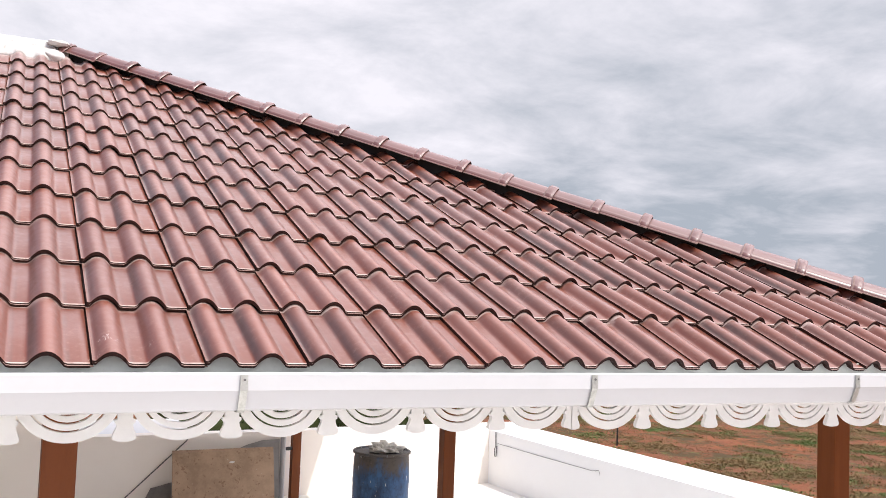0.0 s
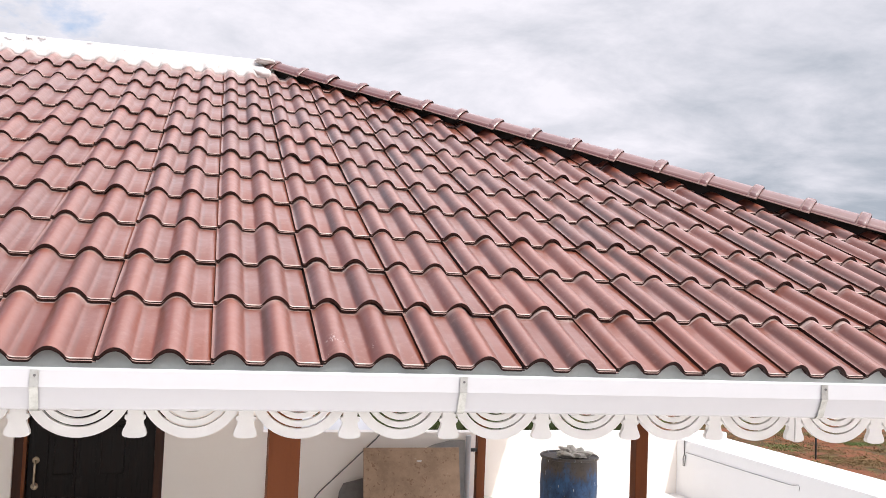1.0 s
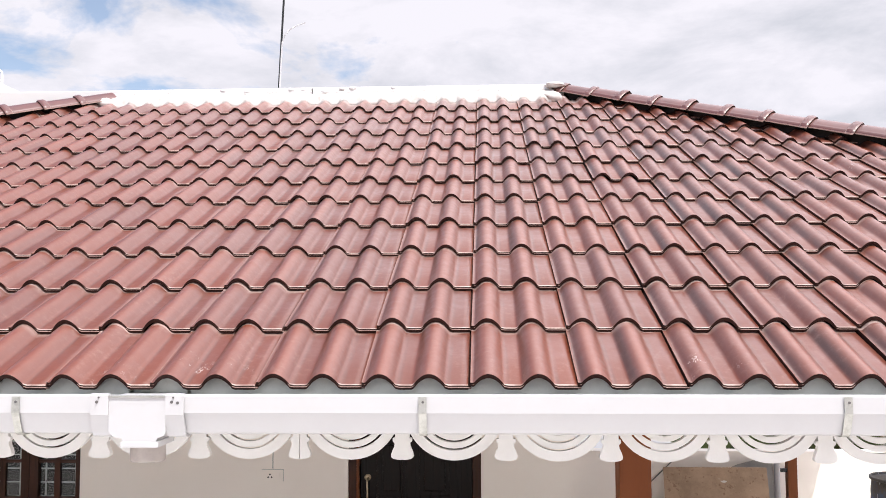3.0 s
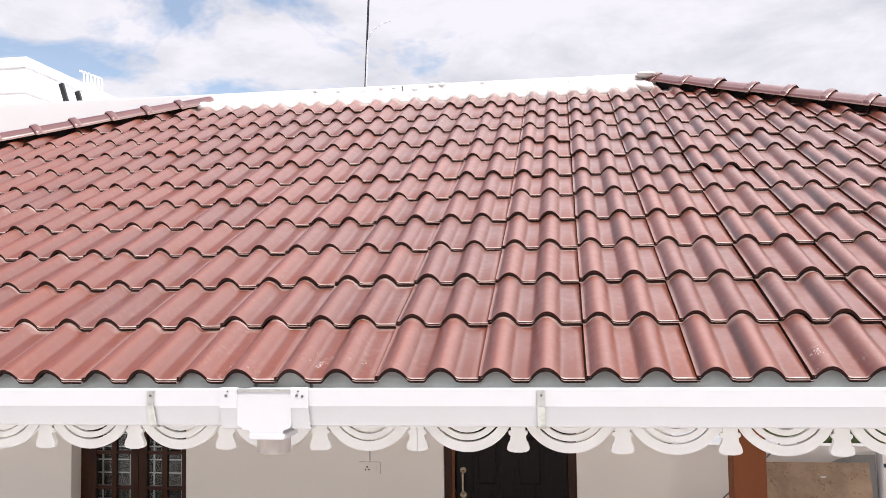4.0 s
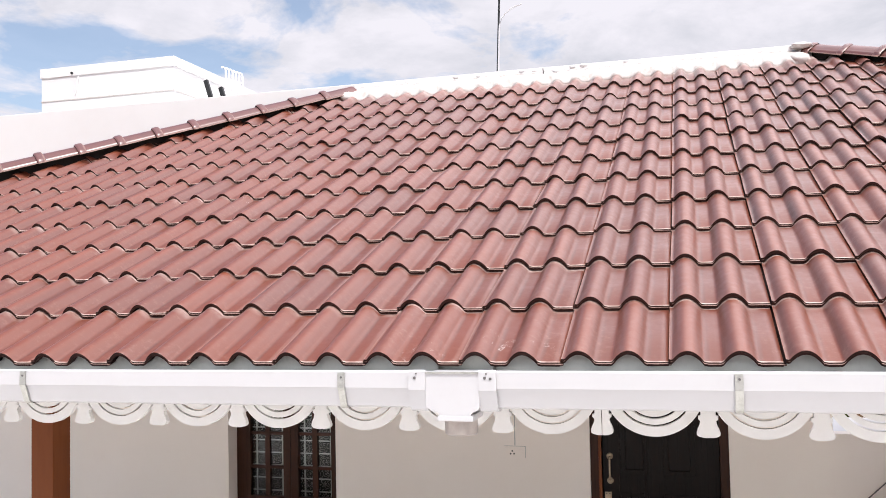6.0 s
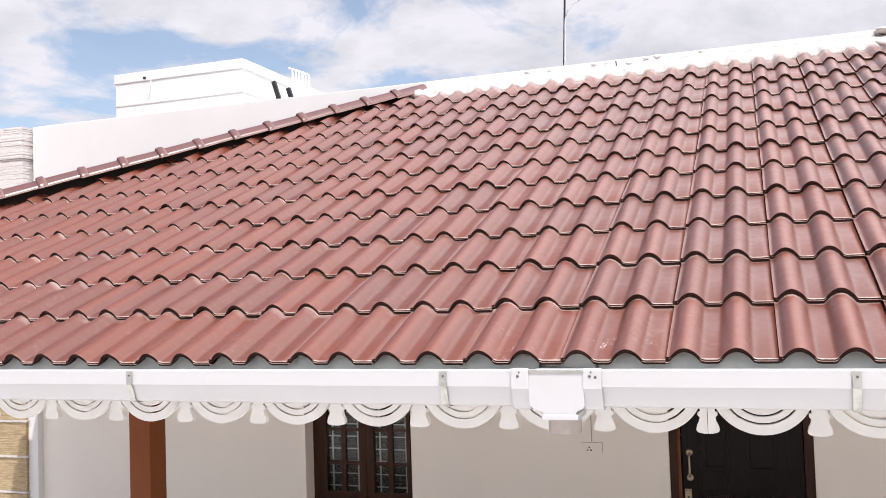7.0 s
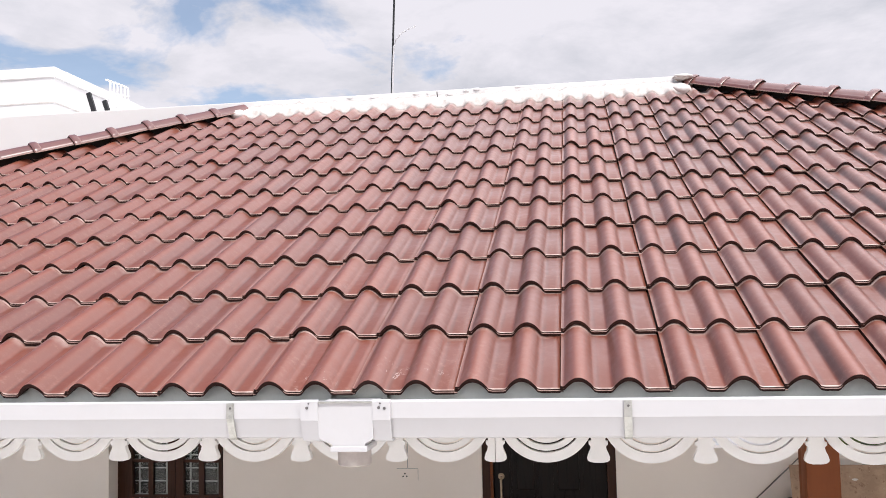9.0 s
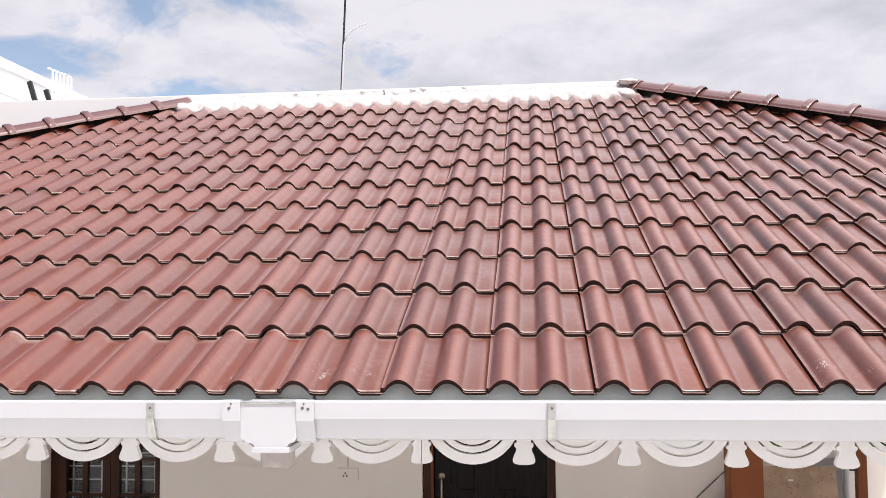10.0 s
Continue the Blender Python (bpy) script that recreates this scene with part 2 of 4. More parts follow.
M_SHEET = make_plain("grey_fibre_sheet", (0.30, 0.29, 0.28), (0.22, 0.21, 0.2), 0.8, 6, 0.5)
M_OFFCUT = make_plain("dark_fibre_sheet", (0.17, 0.16, 0.15), (0.11, 0.105, 0.10), 0.8, 6, 0.5)
M_RAG = make_plain("grubby_white_plastic", (0.62, 0.6, 0.56), (0.4, 0.37, 0.33), 0.5, 14, 0.6)


def make_board():
    k = Mat("stained_plywood", 0.7, 0.3)
    w = k.world()
    c = k.mix(k.ramp(k.noise(3.5, 5, 0.7, co=w), 0.35, 0.7), (0.40, 0.275, 0.185), (0.28, 0.19, 0.125))
    c = k.mix(k.ramp(k.noise(16, 3, co=w), 0.58, 0.68, 0, 0.6), c, (0.17, 0.09, 0.05))
    c = k.mix(k.ramp(k.noise(26, 2, co=w), 0.70, 0.74, 0, 0.6), c, (0.45, 0.38, 0.30))
    k.color(c)
    k.bump(k.noise(120, 4, co=w), 0.2, 0.002)
    return k.m


def make_barrel():
    k = Mat("blue_plastic_smears_and_gloss", 0.5, 0.4)
    w = k.world()
    _, _, z = k.axes()
    f = k.noise(7, 6, 0.72, (1, 1, 0.45), co=w)
    c = k.mix(k.ramp(f, 0.38, 0.66), (0.045, 0.115, 0.25), (0.018, 0.04, 0.09))
    top = k.math("ADD", k.math("MULTIPLY", k.ramp(z, 0.55, 0.95), 0.42), k.math("MULTIPLY", f, 0.8))
    c = k.mix(k.ramp(top, 0.56, 0.82, 0, 0.92), c, (0.095, 0.075, 0.055))
    c = k.mix(k.ramp(k.noise(26, 5, 0.7, co=w), 0.52, 0.66, 0, 0.5), c, (0.03, 0.028, 0.026))
    # pale upright streaks, the plastic's gloss put into the colour
    c = k.mix(k.ramp(k.noise(22, 3, 0.7, (1, 1, 0.22), co=w), 0.66, 0.70, 0, 0.9), c, (0.62, 0.64, 0.64))
    k.color(c)
    k.bump(k.noise(60, 4, co=w), 0.25, 0.003)
    return k.m


def make_stone(name, a, b, c):
    k = Mat(name, 0.85, 0.25)
    w = k.world()
    s = k.noise(9, 5, 0.6, (1.2, 1.2, 6), co=w)
    base = k.mix(k.ramp(s, 0.3, 0.7), a, b)
    k.color(k.mix(k.ramp(k.noise(50, 3, co=w), 0.5, 0.75, 0, 0.5), base, c))
    k.bump(k.math("ADD", s, k.math("MULTIPLY", k.noise(50, 3, co=w), 0.3)), 0.4, 0.015)
    return k.m


def make_soil():
    k = Mat("red_soil", 0.95, 0.15)
    w = k.world()
    c = k.mix(k.ramp(k.noise(0.5, 6, 0.65, co=w), 0.35, 0.7), (0.24, 0.078, 0.036), (0.145, 0.062, 0.036))
    c = k.mix(k.ramp(k.noise(3, 6, 0.7, co=w), 0.5, 0.7, 0, 0.6), c, (0.32, 0.15, 0.09))
    c = k.mix(k.ramp(k.noise(1.5, 8, 0.78, co=w), 0.47, 0.56, 0, 0.9), c, (0.062, 0.048, 0.022))
    c = k.mix(k.ramp(k.noise(2.3, 8, 0.8, co=w), 0.56, 0.62, 0, 0.8), c, (0.12, 0.12, 0.042))
    c = k.mix(k.ramp(k.noise(7, 5, 0.7, co=w), 0.60, 0.68, 0, 0.8), c, (0.05, 0.028, 0.018))
    k.color(c)
    k.bump(k.noise(9, 6, 0.7, co=w), 0.6, 0.06)
    return k.m


def make_grass(name, a, b):
    k = Mat(name, 0.7, 0.2)
    k.color(k.mix(k.ramp(k.noise(0.9, 5, co=k.world()), 0.32, 0.56), a, b))
    return k.m


def make_glass():
    k = Mat("window_glass", 0.03, 0.5)
    k.color((0.86, 0.93, 0.90))
    k.b.inputs["Transmission Weight"].default_value = 1.0
    k.b.inputs["IOR"].default_value = 1.36
    k.rough(k.ramp(k.noise(12, 2), 0.3, 0.7, 0.02, 0.08))
    return k.m


def make_spout():
    k = Mat("translucent_pale_plastic", 0.3, 0.5)
    k.color(k.mix(k.ramp(k.noise(40, 3), 0.35, 0.7), (0.66, 0.60, 0.56), (0.58, 0.52, 0.49)))
    k.b.inputs["Transmission Weight"].default_value = 0.55
    k.b.inputs["IOR"].default_value = 1.2
    k.rough(0.35)
    return k.m


M_SPOUT = make_spout()
M_BOARD, M_BARREL, M_SOIL = make_board(), make_barrel(), make_soil()
M_STONE = make_stone("split_stone_cladding", (0.58, 0.45, 0.28), (0.42, 0.31, 0.19), (0.34, 0.26, 0.17))
# whiter copy of the stone for upper courses, full sun in the colour
M_STONE_SUNLIT = make_stone("sunlit_white_stone", (0.82, 0.79, 0.78), (0.76, 0.72, 0.70), (0.70, 0.66, 0.63))
M_GRASS = make_grass("grass_blades", (0.105, 0.155, 0.045), (0.20, 0.135, 0.062))
M_DRY = make_grass("dry_grass_blades", (0.19, 0.09, 0.045), (0.27, 0.15, 0.075))
M_SHRUB = make_grass("shrub_leaves", (0.035, 0.055, 0.018), (0.07, 0.085, 0.03))
M_GLASS = make_glass()

# ---- mesh helpers ----


def thing(name, label, category, group="", kind="", at=(0, 0, 0)):
    ob = new(name)
    ob.empty_display_size = 0.1
    ob.location = at
    return tagged(ob, label, category, group, kind)


def link(name, bm, mats, parent=None, label="", smooth=False):
    me = bpy.data.meshes.new(name)
    bm.normal_update()
    bm.to_mesh(me)
    bm.free()
    for m in (mats if isinstance(mats, (list, tuple)) else [mats]):
        me.materials.append(m)
    if smooth:
        for p in me.polygons:
            p.use_smooth = True
    ob = new(name, me)
    if parent:
        ob.parent = parent
    if label:
        ob["label"] = label
    return ob


part = link


def box(bm, x0, x1, y0, y1, z0, z1, bevel=0.0, seg=2):
    made = bmesh.ops.create_cube(bm, size=1.0)["verts"]
    for v in made:
        v.co = Vector(((x0 + x1) / 2 + v.co.x * (x1 - x0), (y0 + y1) / 2 + v.co.y * (y1 - y0), (z0 + z1) / 2 + v.co.z * (z1 - z0)))
    if bevel > 0:
        edges = list({e for v in made for e in v.link_edges})
        bmesh.ops.bevel(bm, geom=edges, offset=bevel, segments=seg, affect="EDGES", profile=0.7)
    return bm


def boxes(*rows, bevel=0.0):
    bm = bmesh.new()
    for r in rows:
        box(bm, *r, bevel=bevel)
    return bm


def extrude_profile(bm, pts, x0, x1, closed=True):
    """A profile of (y, z) drawn along x, with ends."""
    a = [bm.verts.new((x0, y, z)) for y, z in pts]
    b = [bm.verts.new((x1, y, z)) for y, z in pts]
    n = len(pts)
    for i in range(n if closed else n - 1):
        j = (i + 1) % n
        bm.faces.new((a[i], a[j], b[j], b[i]))
    if closed:
        bm.faces.new(a[::-1])
        bm.faces.new(b)
    bmesh.ops.recalc_face_normals(bm, faces=bm.faces[:])
    return bm


def plate(bm, pts, y0, y1):
    """An outline of (x, z) given thickness from y0 to y1."""
    a = [bm.verts.new((x, y0, z)) for x, z in pts]
    b = [bm.verts.new((x, y1, z)) for x, z in pts]
    n = len(pts)
    bm.faces.new(a)
    bm.faces.new(b[::-1])
    for i in range(n):
        j = (i + 1) % n
        bm.faces.new((a[j], a[i], b[i], b[j]))
    bmesh.ops.recalc_face_normals(bm, faces=bm.faces[:])
    return bm


def rod(bm, pts, r, seg=10):
    """A round bar through points."""
    rings = []
    for i, p in enumerate(pts):
        p = Vector(p)
        d = (Vector(pts[min(i + 1, len(pts) - 1)]) - Vector(pts[max(i - 1, 0)])).normalized()
        s = d.cross(Vector((0, 0, 1)) if abs(d.z) < 0.9 else Vector((1, 0, 0))).normalized()
        t = d.cross(s)
        rings.append([bm.verts.new(p + r * (math.cos(q) * s + math.sin(q) * t)) for q in (2 * math.pi * k / seg for k in range(seg))])
    for a, b in zip(rings, rings[1:]):
        for k in range(seg):
            bm.faces.new((a[k], a[(k + 1) % seg], b[(k + 1) % seg], b[k]))
    bm.faces.new(rings[0][::-1])
    bm.faces.new(rings[-1])
    bmesh.ops.recalc_face_normals(bm, faces=bm.faces[:])
    return bm


def turned(bm, rows, seg=40):
    """A body of revolution about z from rows of (radius, z), with closed ends."""
    rings = [[bm.verts.new((r * math.cos(q), r * math.sin(q), z)) for q in (2 * math.pi * k / seg for k in range(seg))] for r, z in rows]
    for a, b in zip(rings, rings[1:]):
        for k in range(seg):
            bm.faces.new((a[k], a[(k + 1) % seg], b[(k + 1) % seg], b[k]))
    bm.faces.new(rings[0][::-1])
    bm.faces.new(rings[-1])
    bmesh.ops.recalc_face_normals(bm, faces=bm.faces[:])
    return bm


def smooth_by_angle(ob, degrees=35):
    me = ob.data
    for p in me.polygons:
        p.use_smooth = True
    me.set_sharp_from_angle(angle=radians(degrees))
    return ob


# ---- plan ----
ZE = 2.10            # height of the tile edge over the porch floor
PITCH = radians(23.4)
TW, TG = 0.30, 0.3758  # cover width and exposed length of a tile
CR, KR, CL = 5.213, 1.070, 7.09  # hips in plan: x + KR * y = CR, y - x = CL
XE = 5.10            # side eave
YW = 4.57            # face of the house wall under the porch
YP = 4.22            # face of the parapet that the porch roof meets
TOP = ZE + 1.945     # top of the parapet
TAN = math.tan(PITCH)
XR = 0.745           # right corner of the house
XS = -6.945          # left end of the white wall

# the slope hangs slightly in its middle: offset along its normal at each course
SAG = [0.0057, 0.0069, -0.0023, -0.0076, -0.011, -0.0128, -0.0172, -0.0139, -0.0122, -0.0063, -0.0014, 0.0059]


def sag(r):
    """The offset of the slope r courses up from the eave."""
    r = min(max(r, 0.0), 10.999)
    k = int(r)
    return SAG[k] + (SAG[k + 1] - SAG[k]) * (r - k)


# ---- ground and yard ----
GZ, YF, YB = -0.907, -0.747, 10.75  # field, yard floor, face of the yard's back wall
bm = bmesh.new()
bmesh.ops.create_grid(bm, x_segments=80, y_segments=80, size=600)
for v in bm.verts:
    v.co.z = GZ + 0.04 * noise.noise(v.co * 0.11)
tagged(link("ground", bm, M_SOIL), "bare red soil with sparse grass", "ground", kind="structure")

# unseen floor run far forward and kept pale, to bounce light up
tagged(link("floor", boxes((-9.2, XR, -9.0, 10.5, -1.2, 0.0), (XR, 5.0, -9.0, 5.0, -1.2, 0.0)), M_FLOOR), "unseen pale cement porch floor, run forward to bounce light", "floor", kind="structure")
tagged(link("yard_floor", boxes((XR + 0.001, 8.0, 5.001, YB, -1.2, YF), (5.001, 8.2, 1.5, 5.001, -1.2, YF)), M_FLOOR), "pale cement yard floor below the porch", "floor", kind="structure")


def side_x(y):
    """The inner face of the side wall, skewed to fit its top edge in the camera's view."""
    return 7.873 + (YB - y) * 0.0551


tagged(link("yard_step", boxes((3.40, 4.95, 5.002, 7.15, -1.2, -0.325), bevel=0.005), M_FLOOR), "pale cement step beside the porch", "step", kind="structure")

# low yard walls: back and side, with a broad flat top
tagged(link("wall_back", boxes((XR + 0.02, 8.8, YB, YB + 0.25, -1.1, 0.239), bevel=0.006), M_WALL), "low white rendered yard wall", "wall", kind="structure")
tagged(link("wall_block", boxes((XR + 0.02, 2.951, YB + 0.253, 12.438, -1.1, 0.235), bevel=0.006), M_WHITE), "low white rendered block behind the yard wall", "wall", kind="structure")
bm = box(bmesh.new(), 0, 0.90, 1.5, YB - 0.002, -1.1, 0.153, bevel=0.006)
for v in bm.verts:
    v.co.x += side_x(v.co.y)
tagged(link("wall_side", bm, M_WHITE), "low white rendered yard wall with a broad top", "wall", kind="structure")

# ---- the house body ----


def wall_pieces(x0, x1, y0, y1, z0, z1, holes):
    """A wall along x with holes (x0, x1, z0, z1)."""
    rows = []
    xs = x0
    for hx0, hx1, hz0, hz1 in sorted(holes):
        rows.append((xs, hx0, y0, y1, z0, z1))
        if hz0 > z0:
            rows.append((hx0, hx1, y0, y1, z0, hz0))
        rows.append((hx0, hx1, y0, y1, hz1, z1))
        xs = hx1
    rows.append((xs, x1, y0, y1, z0, z1))
    return boxes(*rows)


DOOR = (-1.042, 0.010, 0.0, 2.08)
WIN = (-4.228, -3.205, 0.42, 1.98)
tagged(link("wall_front", wall_pieces(-7.33, XR, YW, YW + 0.23, 0.002, 2.30, [DOOR, WIN]), M_WALL), "off-white painted house wall under the porch", "wall", kind="structure")
tagged(link("parapet", boxes((XS, 0.665, YP, YW + 0.23, 2.302, TOP), bevel=0.008), M_WHITE), "white painted parapet above the porch roof", "parapet", kind="structure")
tagged(link("wall_right", boxes((XR - 0.22, XR, YW + 0.232, 10.5, 0.002, ZE + 1.55)), M_WALL), "off-white house side wall", "wall", kind="structure")
tagged(link("wall_left", boxes((XS + 0.002, XS + 0.22, YW + 0.232, 10.5, 0.002, ZE + 1.55)), M_WHITE), "white house side wall", "wall", kind="structure")
tagged(link("wall_rear", boxes((XS + 0.222, XR - 0.222, 10.28, 10.5, 0.002, ZE + 1.55)), M_WHITE), "white house rear wall", "wall", kind="structure")
tagged(link("flat_roof", boxes((XS, XR, YW + 0.232, 10.5, ZE + 1.552, ZE + 1.64)), M_WHITE), "flat white house roof behind the parapet", "roof", kind="structure")
# near-black wall added behind the window, the room's darkness in its colour
tagged(link("room_backing", boxes((XS + 0.23, XR - 0.23, 6.2, 6.3, 0.002, ZE + 1.5)), M_DARK), "near-black wall added behind the window for the room's darkness", "wall", kind="structure")

# ---- porch roof ----
roof = thing("roof", "hipped porch roof of red-brown glazed clay tiles", "roof", kind="structure")


def plane_z(y):
    return ZE + TAN * y + sag(y / (TG * math.cos(PITCH))) / math.cos(PITCH)


def deck(pts, drop):
    return [(x, y, z - drop) for x, y, z in pts]


def slab(bm, pts, t):
    a = [bm.verts.new(p) for p in pts]
    b = [bm.verts.new((p[0], p[1], p[2] - t)) for p in pts]
    bm.faces.new(a)
    bm.faces.new(b[::-1])
    for i in range(len(pts)):
        j = (i + 1) % len(pts)
        bm.faces.new((a[j], a[i], b[i], b[j]))


YT = 4.18
HC = (CR - XE + 0.12) / KR  # where the hip meets the side eave
bm = bmesh.new()
slab(bm, deck([(-CL + 0.12, 0.12, plane_z(0.12)), (XE - 0.12, 0.12, plane_z(0.12)), (XE - 0.12, HC, plane_z(HC)), (CR - KR * YT, YT, plane_z(YT)), (YT - CL, YT, plane_z(YT))], 0.065), 0.02)
slab(bm, deck([(XE - 0.115, HC, plane_z(HC)), (XE - 0.115, 2.5, plane_z(HC)), (XE + 0.185, 11.0, plane_z((CR - XE - 0.185) / KR)), (XR + 0.004, 11.0, plane_z((CR - XR) / KR)), (XR + 0.004, (CR - XR) / KR, plane_z((CR - XR) / KR))], 0.065), 0.02)
slab(bm, deck([(-CL + 0.12, 0.13, plane_z(0.12)), (YT - CL - 0.01, YT, plane_z(YT)), (YT - CL - 0.01, YT + 0.03, plane_z(YT)), (-CL + 0.12, YT + 0.03, plane_z(0.12))], 0.065), 0.02)
bmesh.ops.recalc_face_normals(bm, faces=bm.faces[:])
part("underlay", bm, M_DECK, roof)

# unseen pale ceiling, added to throw light down under the porch
bm = bmesh.new()
slab(bm, deck([(-CL + 0.13, 0.125, plane_z(0.12)), (XE - 0.12, 0.125, plane_z(0.12)), (XE - 0.12, HC, plane_z(HC)), (CR - KR * YT, YT, plane_z(YT)), (YT - CL, YT, plane_z(YT))], 0.090), 0.012)
slab(bm, deck([(XE - 0.115, HC, plane_z(HC)), (XE - 0.115, 2.5, plane_z(HC)), (XE + 0.185, 11.0, plane_z((CR - XE - 0.185) / KR)), (XR + 0.006, 11.0, plane_z((CR - XR) / KR)), (XR + 0.006, (CR - XR) / KR, plane_z((CR - XR) / KR))], 0.090), 0.012)
slab(bm, deck([(-CL + 0.13, 0.13, plane_z(0.12)), (YT - CL - 0.01, YT, plane_z(YT)), (YT - CL - 0.01, YT + 0.03, plane_z(YT)), (-CL + 0.13, YT + 0.03, plane_z(0.12))], 0.090), 0.012)
bmesh.ops.recalc_face_normals(bm, faces=bm.faces[:])
tagged(link("ceiling", bm, M_SOFFIT), "unseen off-white sloping porch ceiling, added to bounce light", "ceiling", kind="structure")

ROLL = 0.034
CRESTS = (0.050, 0.189)


def tile_height(u):
    """Two rounded rolls with filleted feet between flat pans, a lapped left edge and a flange under the next tile."""
    if u > 0.298:
        return -0.006
    h = 0.0
    for o in (-0.004, -0.002, 0.0, 0.002, 0.004):
        for c in CRESTS:
            d = abs(u + o - c) / 0.0455
            if d < 1:
                h += 0.2 * ROLL * (1 - d * d) ** 1.05
    if u < 0.012:
        h = max(h, 0.0085 if u < 0.004 else 0.0075)
    return h


US = [0.0, 0.003, 0.007] + [0.011 + 0.006 * k for k in range(15)] + [0.106, 0.118, 0.130, 0.138] + [0.143 + 0.006 * k for k in range(16)] + [0.242, 0.252, 0.273, 0.2972, 0.2982, 0.306]


def tile_mesh():
    bm = bmesh.new()
    thick, lift, tilt = 0.0125, 0.0095, 0.043
    vs = (0.0, 0.0035, 0.2, 0.44)
    flat = [max(0.0, 1 - max(tile_height(u), 0.0) / 0.012) for u in US]
    top = [tile_height(u) + lift for u in US]
    grid = []
    for v in vs:
        grid.append([bm.verts.new((u, v, t - tilt * v - (0.0022 * f if v == 0.0 else 0.0))) for u, t, f in zip(US, top, flat)])
    # the nose: an upper edge and, in the pans, a second lip standing forward under it
    drop = [0.004 if u > 0.298 else thick for u in US]
    nose = [[bm.verts.new((u, 0.0004, t - 0.45 * d)) for u, t, d in zip(US, top, drop)],
            [bm.verts.new((u, -0.0002 - 0.0042 * f, t - 0.47 * d)) for u, t, d, f in zip(US, top, drop, flat)],
            [bm.verts.new((u, -0.0002 - 0.0042 * f, t - d)) for u, t, d, f in zip(US, top, drop, flat)]]
    back = [bm.verts.new((u, 0.44, t - tilt * 0.44 - thick)) for u, t in zip(US, top)]
    n = len(US)
    for r in range(len(vs) - 1):
        for i in range(n - 1):
            f = bm.faces.new((grid[r][i], grid[r][i + 1], grid[r + 1][i + 1], grid[r + 1][i]))
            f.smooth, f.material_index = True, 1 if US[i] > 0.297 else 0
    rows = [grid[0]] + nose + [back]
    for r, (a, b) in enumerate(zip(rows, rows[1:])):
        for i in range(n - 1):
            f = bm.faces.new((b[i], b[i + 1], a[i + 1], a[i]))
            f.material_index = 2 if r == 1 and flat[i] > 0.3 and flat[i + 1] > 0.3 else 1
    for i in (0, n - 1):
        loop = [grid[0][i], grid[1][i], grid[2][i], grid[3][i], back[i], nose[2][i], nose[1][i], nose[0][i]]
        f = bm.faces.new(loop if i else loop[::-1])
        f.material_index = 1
    return bm


base = tile_mesh()
TILE = bpy.data.meshes.new("tile")
base.to_mesh(TILE)
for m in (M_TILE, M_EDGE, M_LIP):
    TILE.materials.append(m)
TILT = Matrix.Rotation(PITCH, 4, "X")
rng = random.Random(4)
HALF = -0.02
for row in range(12):
    y0, z0 = row * TG * math.cos(PITCH), row * TG * math.sin(PITCH)
    y1 = min((row + 1) * TG * math.cos(PITCH) + 0.06, YT)
    bend = Matrix.Rotation(math.atan2(sag(row + 1) - sag(row), TG), 4, "X")
    for col in range(-24, 16):
        x0, x1 = col * TW, (col + 1) * TW
        if x0 > CR - KR * y0 or x1 < y0 - CL:
            continue
        jit = Matrix.Rotation(radians(rng.gauss(0, 0.13)), 4, "X") @ Matrix.Rotation(radians(rng.gauss(0, 0.16)), 4, "Z")
        m = Matrix.Translation((x0 + rng.gauss(0, 0.0016), y0 + rng.gauss(0, 0.0022) - sag(row) * math.sin(PITCH), ZE + z0 + rng.gauss(0, 0.0007) + sag(row) * math.cos(PITCH))) @ TILT @ bend @ jit
        if row == 0:
            m = m @ Matrix.Translation((0, TG, 0)) @ Matrix.Rotation(0.0135 * max(0.0, x0 - 1.0), 4, "X") @ Matrix.Translation((0, -TG, 0))
        cut_r, cut_l, cut_t = x1 + KR * y1 > CR - HALF, x0 - y1 < HALF - CL, row == 11
        if not (cut_r or cut_l or cut_t):
            ob = new("tile", TILE)
        else:
            bm = base.copy()
            inv = m.inverted()
            for on, co, no in ((cut_r, (CR - HALF, 0, 0), (1, KR, 0)), (cut_l, (HALF - CL, 0, 0), (-1, 1, 0)), (cut_t, (0, YT, 0), (0, 1, 0))):
                if on and bm.verts:
                    bmesh.ops.bisect_plane(bm, geom=bm.verts[:] + bm.edges[:] + bm.faces[:], plane_co=inv @ Vector(co), plane_no=(inv.to_3x3() @ Vector(no)).normalized(), clear_outer=True)
            if len(bm.faces) < 6:
                bm.free()
                continue
            me = bpy.data.meshes.new("tile")
            bm.to_mesh(me)
            bm.free()
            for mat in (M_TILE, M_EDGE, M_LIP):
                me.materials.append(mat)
            ob = new("tile", me)
        ob.parent = roof
        ob.matrix_basis = m

